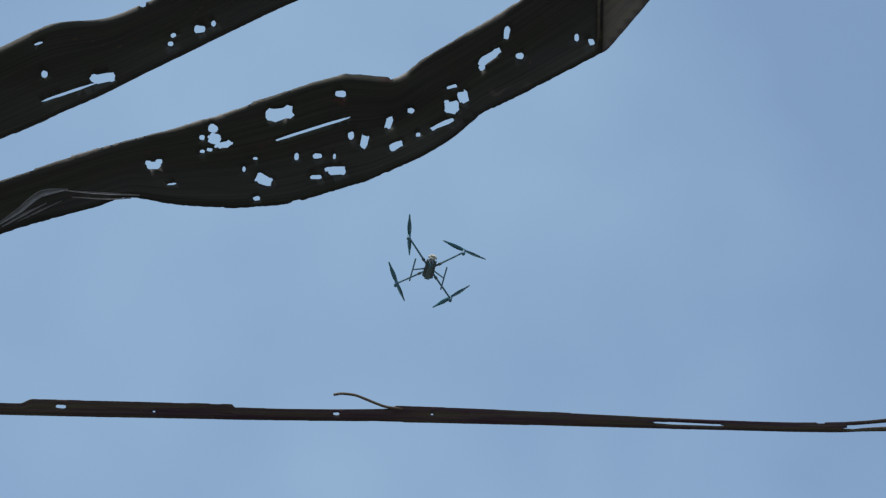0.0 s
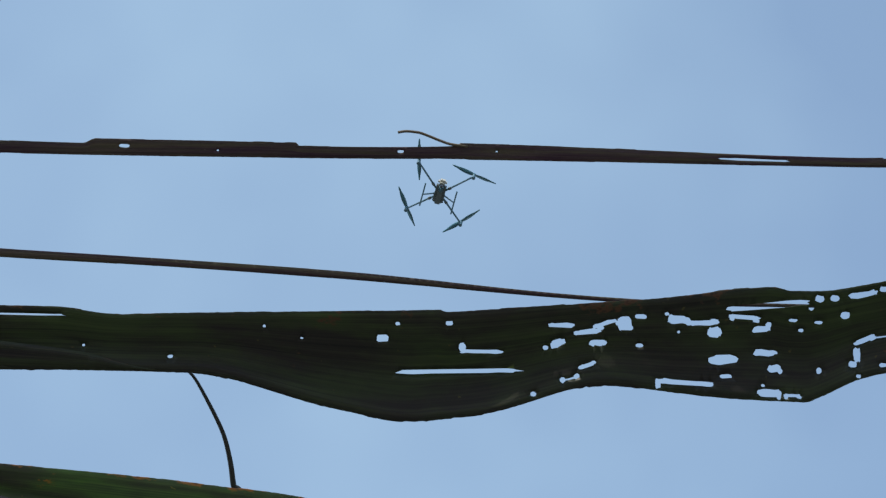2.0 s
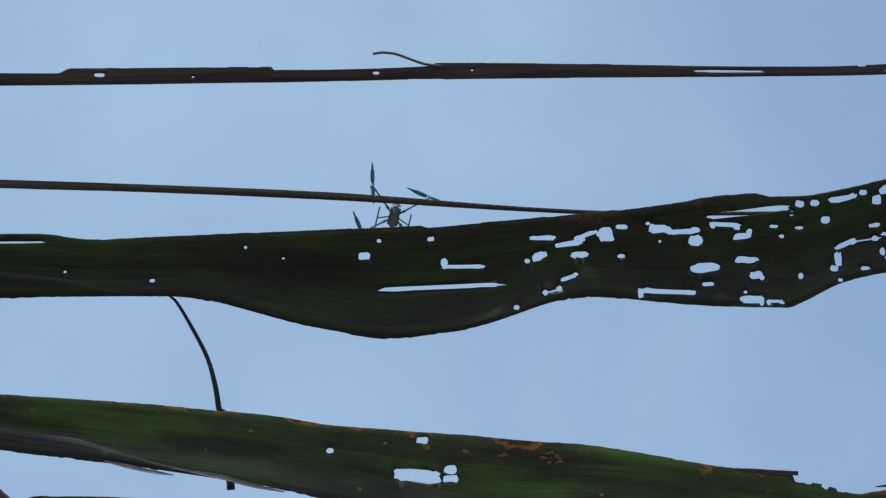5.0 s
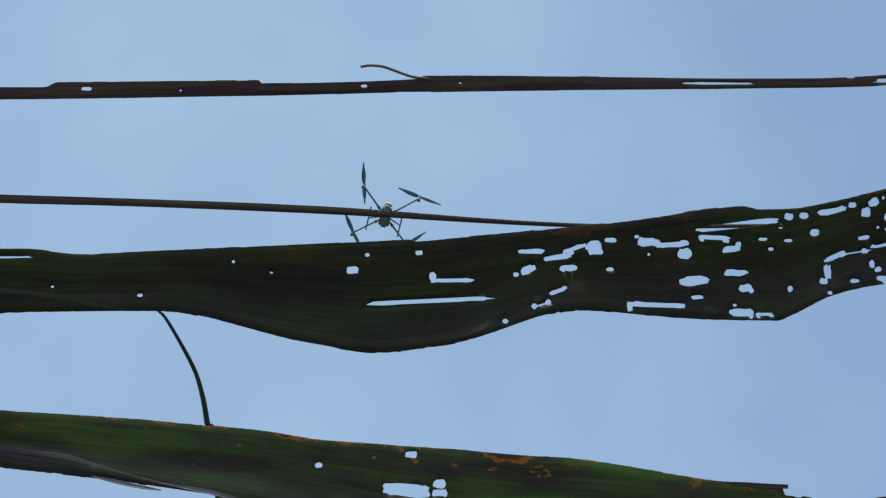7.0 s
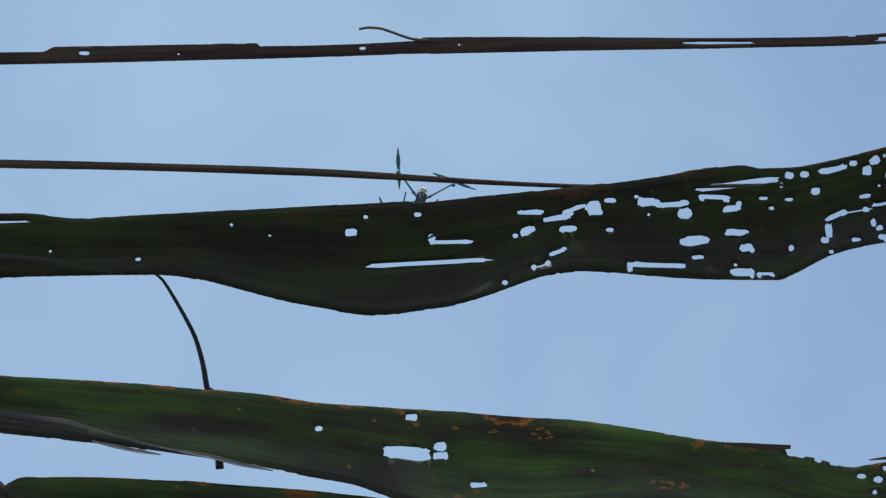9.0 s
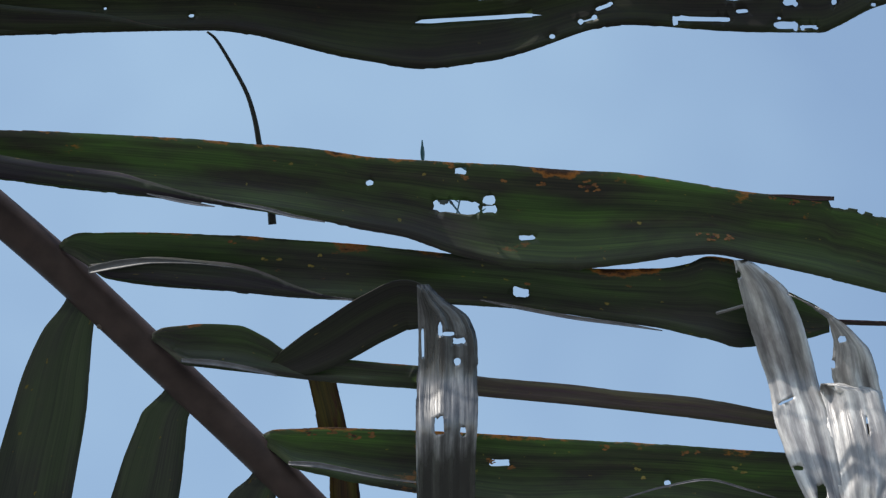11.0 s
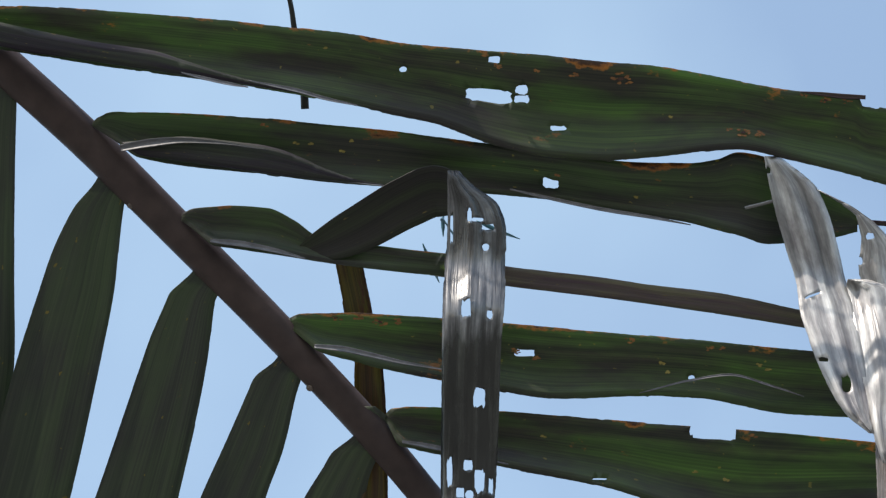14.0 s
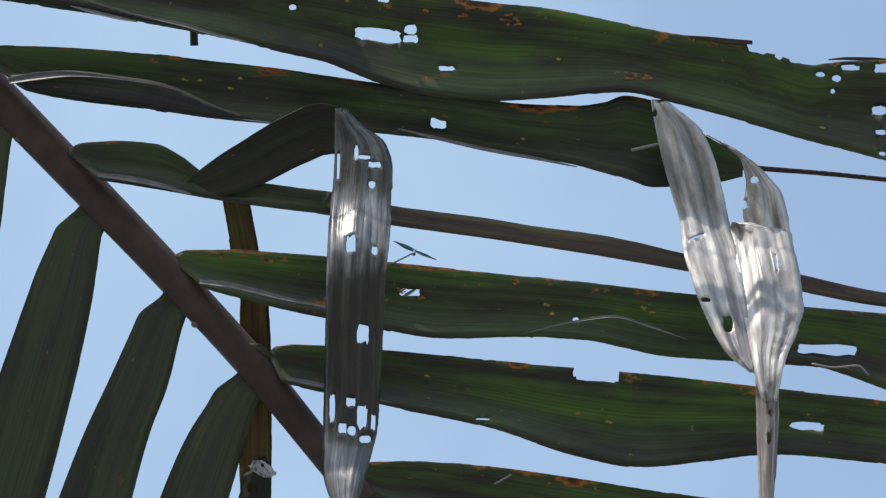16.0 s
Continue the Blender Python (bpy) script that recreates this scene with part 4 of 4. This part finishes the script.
own(blade("silver_crease", hanging, DEAD, GLINT, [(-7.2, -33.3, 0.2, 0.24, 0)], upright=True, depth=0.9, slope=-1.1, curl=-0.3, roll=-0.3, grooves=0.3, jag=0.14, step=0.15, seed=44,
          label="silver glint on the dead end, made as a pale blade"))
LEFT_SIDE = [[(-32.35, -33.23, -28.34), (-26.27, -31.74, -27.63), (-24.41, -31.38, -27.41), (-20.15, -30.55, -27.32), (-14.03, -29.66, -27.16), (-9.45, -28.77, -26.97), (-8.52, -27.55, -26.94)]] + \
    [[(-37.84, -31.06, -25.87), (-31.14, -28.96, -24.08), (-23.80, -26.86, -22.42), (-20.11, -25.58, -21.68), (-18.60, -25.06, -21.52), (-16.15, -23.85, -21.20), (-14.55, -22.57, -20.83), (-13.54, -22.18, -20.65)]] + \
    [[(-37.80, -24.94, -19.76), (-31.78, -22.69, -18.21), (-24.36, -20.11, -16.62), (-23.15, -19.68, -16.45), (-21.15, -18.82, -16.18), (-20.70, -18.62, -15.99), (-20.08, -17.97, -15.73), (-19.54, -17.41, -15.61), (-18.71, -17.05, -15.43)]] + \
    [[(-37.78, -19.14, -14.87), (-31.75, -16.89, -13.38), (-29.22, -15.76, -12.47), (-26.01, -14.35, -11.72), (-25.26, -14.02, -11.48), (-24.19, -12.81, -11.17), (-23.36, -12.44, -10.98)]] + \
    [[(-37.75, -13.64, -9.68), (-31.72, -11.24, -8.04), (-30.11, -10.27, -7.58), (-29.21, -9.73, -7.14), (-28.89, -9.33, -6.98), (-28.35, -8.66, -6.86), (-27.52, -8.21, -6.68)]]
for stations in LEFT_SIDE:
    top, x0, x1 = max(stations)
    xr = rib_x(top + 0.8)
    far = min(stations)[0]
    stations = [(y, a - 0.012 * (top - y), b - 0.012 * (top - y)) for y, a, b in stations]
    stations = stations + [(top + 0.8, min(x0 + 0.35, xr - 0.6), min(x1 + 0.1, xr + 0.1))]
    leaflet(stations, (), LEAF_SIDE, "green palm leaflet hanging from the midrib", upright=True, depth=0.2 - 0.27 * (top - far), slope=0.27, curl=0.2, roll=-0.2, jag=0.012)
for x, y in [(-20.95, -16.03), (-15.76, -20.87), (-11.23, -25.83), (-6.65, -30.30)]:
    bm = bmesh.new()
    bmesh.ops.create_icosphere(bm, subdivisions=2, radius=0.0021)
    for v in bm.verts:
        v.co = at(x + 0.22, y + 0.1, 0.3) + v.co * (1 + 0.25 * noise.noise(v.co * 400))
    own(part("joint", bm, KNOT, palm, "pale joint where a leaflet meets the midrib"))


# pale undersides where leaflets fold at their bases, sky gloss put into the colour


def margin_fold(leaf, depth, path, widths, mat=FOLD_SHEEN):
    own(ribbon("folded_margin", leaf, mat, [(x, y, depth) for x, y in path], widths, "folded margin with pale sky sheen in its colour", trough=0.2, twist=[-25] * len(path), thick=0.0003))


def folded_under(leaf, stations, crease, depth, lean, mat=LEAF_FOLD):
    """The lower half of a leaflet turned over along a crease, showing its dull violet underside."""
    a, lo, _ = (np.array(c) for c in zip(*sorted(stations)))
    cx, cy = (np.array(c) for c in zip(*crease))
    rows = []
    for x in np.linspace(cx[0], cx[-1], 14):
        low = float(np.interp(x, a, lo)) + 0.07
        close = min(1.0, (cx[-1] - x) / (0.35 * (cx[-1] - cx[0])))
        rows.append((float(x), low, low + 0.03 + max(0.0, float(np.interp(x, cx, cy)) - low) * close))
    own(blade("folded_half", leaf, mat, rows, depth=depth, curl=lean, roll=-lean, jag=0.01, ripple=0.1, seed=61, label="dull underside of the folded half"))


folded_under(split, SPLIT, [(-21.05, -12.63), (-19.49, -12.48), (-17.45, -12.27), (-16.01, -12.45), (-13.70, -12.71), (-11.54, -13.22), (-9.65, -13.73), (-7.25, -14.54)], 1.85, 0.12)
folded_under(pitted, to_rib(PITTED), [(-29.03, -5.95), (-27.53, -6.28), (-26.04, -6.61), (-25.15, -6.79), (-22.28, -7.35), (-19.41, -7.74), (-17.98, -8.18), (-16.25, -8.75), (-14.25, -9.26), (-12.22, -9.64), (-10.78, -10.00), (-8.12, -10.69)], 2.75, 0.12)
folded_under(riddled, to_rib(RIDDLED), [(-25.99, 1.39), (-24.20, 1.13), (-21.23, 0.83), (-18.26, 0.38), (-15.59, -0.07)], 2.6, 0.02, LEAF_WORN)
margin_fold(split, 2.0, [(-21.11, -12.94), (-19.60, -12.66), (-17.79, -12.5), (-15.68, -12.62), (-13.26, -12.97)], [0.4, 0.5, 0.34, 0.16, 0.03], FOLD_SHEEN_DULL)
margin_fold(split, 1.5, [(-13.29, -13.98), (-10.86, -14.33), (-8.75, -14.62), (-7.05, -14.83)], [0.05, 0.14, 0.16, 0.12])
margin_fold(rusty, 1.7, [(-10.72, -23.47), (-9.39, -23.58), (-7.87, -23.88), (-6.06, -24.29), (-3.63, -24.70)], [0.2, 0.32, 0.28, 0.2, 0.06])
margin_fold(humped, 1.7, [(-16.31, -17.84), (-14.86, -17.98), (-13.04, -18.31), (-11.22, -18.78)], [0.2, 0.34, 0.28, 0.08])
margin_fold(notched, 1.5, [(-5.98, -28.56), (-4.52, -28.80), (-3.16, -29.09), (-0.28, -29.75)], [0.14, 0.28, 0.22, 0.06])
margin_fold(split, 1.3, [(-0.27, -15.00), (1.85, -15.48), (4.88, -16.10), (7.31, -16.48), (9.43, -16.87)], [0.05, 0.2, 0.22, 0.18, 0.05])
margin_fold(rusty, 1.4, [(6.72, -25.90), (9.44, -25.20), (11.56, -24.90), (13.69, -25.45), (15.52, -26.04)], [0.03, 0.12, 0.14, 0.12, 0.03])
margin_fold(upper_b, 3.2, [(-21.3, 21.35), (-20.2, 22.1), (-18.9, 23.1), (-17.6, 23.35)], [0.1, 0.34, 0.4, 0.08], FOLD_SHEEN_DULL)
margin_fold(upper_b, 3.3, [(-21.0, 21.3), (-19.9, 21.95), (-18.7, 22.6)], [0.06, 0.16, 0.03], FOLD_SHEEN_DULL)
margin_fold(upper_b, 3.3, [(-20.2, 21.6), (-19.1, 22.15), (-17.9, 22.75)], [0.03, 0.1, 0.02], FOLD_SHEEN_DULL)
margin_fold(upper_b, 3.0, [(-17.78, 23.28), (-15.85, 23.18), (-13.83, 23.14)], [0.04, 0.12, 0.03], FOLD_SHEEN_DULL)
margin_fold(upper_b, 3.0, [(-17.4, 22.95), (-15.6, 22.9), (-14.3, 22.98)], [0.03, 0.08, 0.03], FOLD_SHEEN_DULL)
margin_fold(pitted, 3.0, [(-17.81, -8.91), (-16.47, -9.24), (-15.27, -9.50), (-14.23, -9.68)], [0.05, 0.2, 0.18, 0.05])
margin_fold(pitted, 3.0, [(-14.23, -9.32), (-12.89, -9.59), (-11.70, -9.83), (-10.20, -10.25), (-8.41, -10.63)], [0.04, 0.16, 0.22, 0.2, 0.05])


# ---- the quadcopter ----
def box(bm, size, m, bevel=0.0):
    r = bmesh.ops.create_cube(bm, size=1, matrix=m @ Matrix.Diagonal((*size, 1)))
    if bevel:
        edges = list({e for v in r["verts"] for e in v.link_edges})
        bmesh.ops.bevel(bm, geom=edges, offset=bevel, segments=2, affect="EDGES")
    return bm


def rod(bm, a, b, r0, r1=None, seg=10):
    a, b = Vector(a), Vector(b)
    m = Matrix.Translation((a + b) / 2) @ (b - a).to_track_quat("Z", "Y").to_matrix().to_4x4()
    bmesh.ops.create_cone(bm, cap_ends=True, segments=seg, radius1=r0, radius2=r1 if r1 is not None else r0, depth=(b - a).length, matrix=m)
    return bm


def quadcopter(m):
    """Arms along local x and y; the nose points between +x and +y."""
    drone = thing("quadcopter", "dark four-rotor drone with tall landing skids hovering in the sky", "drone")
    drone.matrix_world = m
    nose = pose(0, 0, 0, 0, 0, 45)
    bm = box(bmesh.new(), (0.27, 0.115, 0.09), nose, 0.028)
    body = part("body", bm, SHELL, drone, "dark grey drone body")
    part("nose", box(bmesh.new(), (0.06, 0.1, 0.075), nose @ pose(0.145, 0, 0.012), 0.022), PALE, body, "pale nose shell")
    part("battery", box(bmesh.new(), (0.13, 0.125, 0.06), nose @ pose(-0.07, 0, 0.03), 0.015), CARBON, body)
    gim = part("gimbal", box(bmesh.new(), (0.07, 0.05, 0.07), nose @ pose(0.1, 0, -0.07), 0.015), CARBON, drone)
    part("lens", rod(bmesh.new(), nose @ Vector((0.13, 0, -0.075)), nose @ Vector((0.15, 0, -0.075)), 0.02), GLASS, gim)
    spin = {0: 32, 1: 145, 2: 84, 3: -168}
    for k, (dx, dy) in enumerate(((1, 0), (0, 1), (-1, 0), (0, -1))):
        tip = Vector((dx, dy, 0)) * 0.447
        root = Vector((dx, dy, 0)) * 0.07
        arm = part("arm", rod(bmesh.new(), root, tip + Vector((0, 0, 0.012)), 0.0115, 0.0095), CARBON, drone)
        part("hinge", box(bmesh.new(), (0.05, 0.03, 0.03), Matrix.Translation(root * 1.9) @ pose(0, 0, 0, 0, 0, math.degrees(math.atan2(dy, dx))), 0.008), SHELL, arm)
        part("motor", rod(bmesh.new(), tip + Vector((0, 0, -0.03)), tip + Vector((0, 0, 0.045)), 0.02, 0.018, 16), CARBON, arm)
        bm = bmesh.new()
        turn = pose(0, 0, 0, 0, 0, spin[k])
        hub = tip + Vector((0, 0, 0.052))
        rod(bm, hub + Vector((0, 0, -0.01)), hub + Vector((0, 0, 0.012)), 0.02, 0.016, 12)
        for way in (1, -1):
            rows = []
            for j in range(9):
                f = j / 8
                r = 0.015 + f * 0.25
                chord = (0.02 + 0.026 * math.sin(math.pi * min(1, f * 1.15 + 0.12)) ** 0.8) * (1 if f < 0.9 else 0.55)
                pitch = 0.35 - 0.22 * f
                row = []
                for c, hgt in ((-0.5, 0), (0, 0.006 * (1 - f * 0.6)), (0.5, 0), (0, -0.003)):
                    p = Vector((r * way, c * chord * way, hgt + c * chord * pitch + 0.012 * f * f))
                    row.append(bm.verts.new(hub + turn @ p))
                rows.append(row)
            for j in range(8):
                for q in range(4):
                    bm.faces.new([rows[j][q], rows[j][(q + 1) % 4], rows[j + 1][(q + 1) % 4], rows[j + 1][q]]).smooth = True
            bm.faces.new(rows[-1])
        bmesh.ops.recalc_face_normals(bm, faces=bm.faces)
        part("propeller", bm, BLADE, arm, "dark two-blade propeller, tinted teal for the air haze")
    for side in (1, -1):
        foot = nose @ Vector((0.0, side * 0.18, -0.12))
        bm = rod(bmesh.new(), nose @ Vector((0.0, side * 0.06, -0.03)), foot, 0.009, 0.008)
        leg = part("leg", bm, CARBON, drone)
        bm = rod(bmesh.new(), foot + nose @ Vector((0.15, 0, 0)), foot + nose @ Vector((-0.15, 0, 0)), 0.009)
        part("skid", bm, CARBON, leg)
    return drone


turn_a = RIGHT * -0.536 + UP * 0.757 + NEAR * 0.368
turn_b = RIGHT * 0.836 + UP * 0.414 + NEAR * 0.357
turn_a.normalize()
turn_b = (turn_b - turn_a * turn_a.dot(turn_b)).normalized()
turn_c = turn_a.cross(turn_b)
place = Vector((0, 0, 1.6)) - NEAR * 37.5
quadcopter(Matrix.Translation(place) @ Matrix((turn_a, turn_b, turn_c)).transposed().to_4x4())
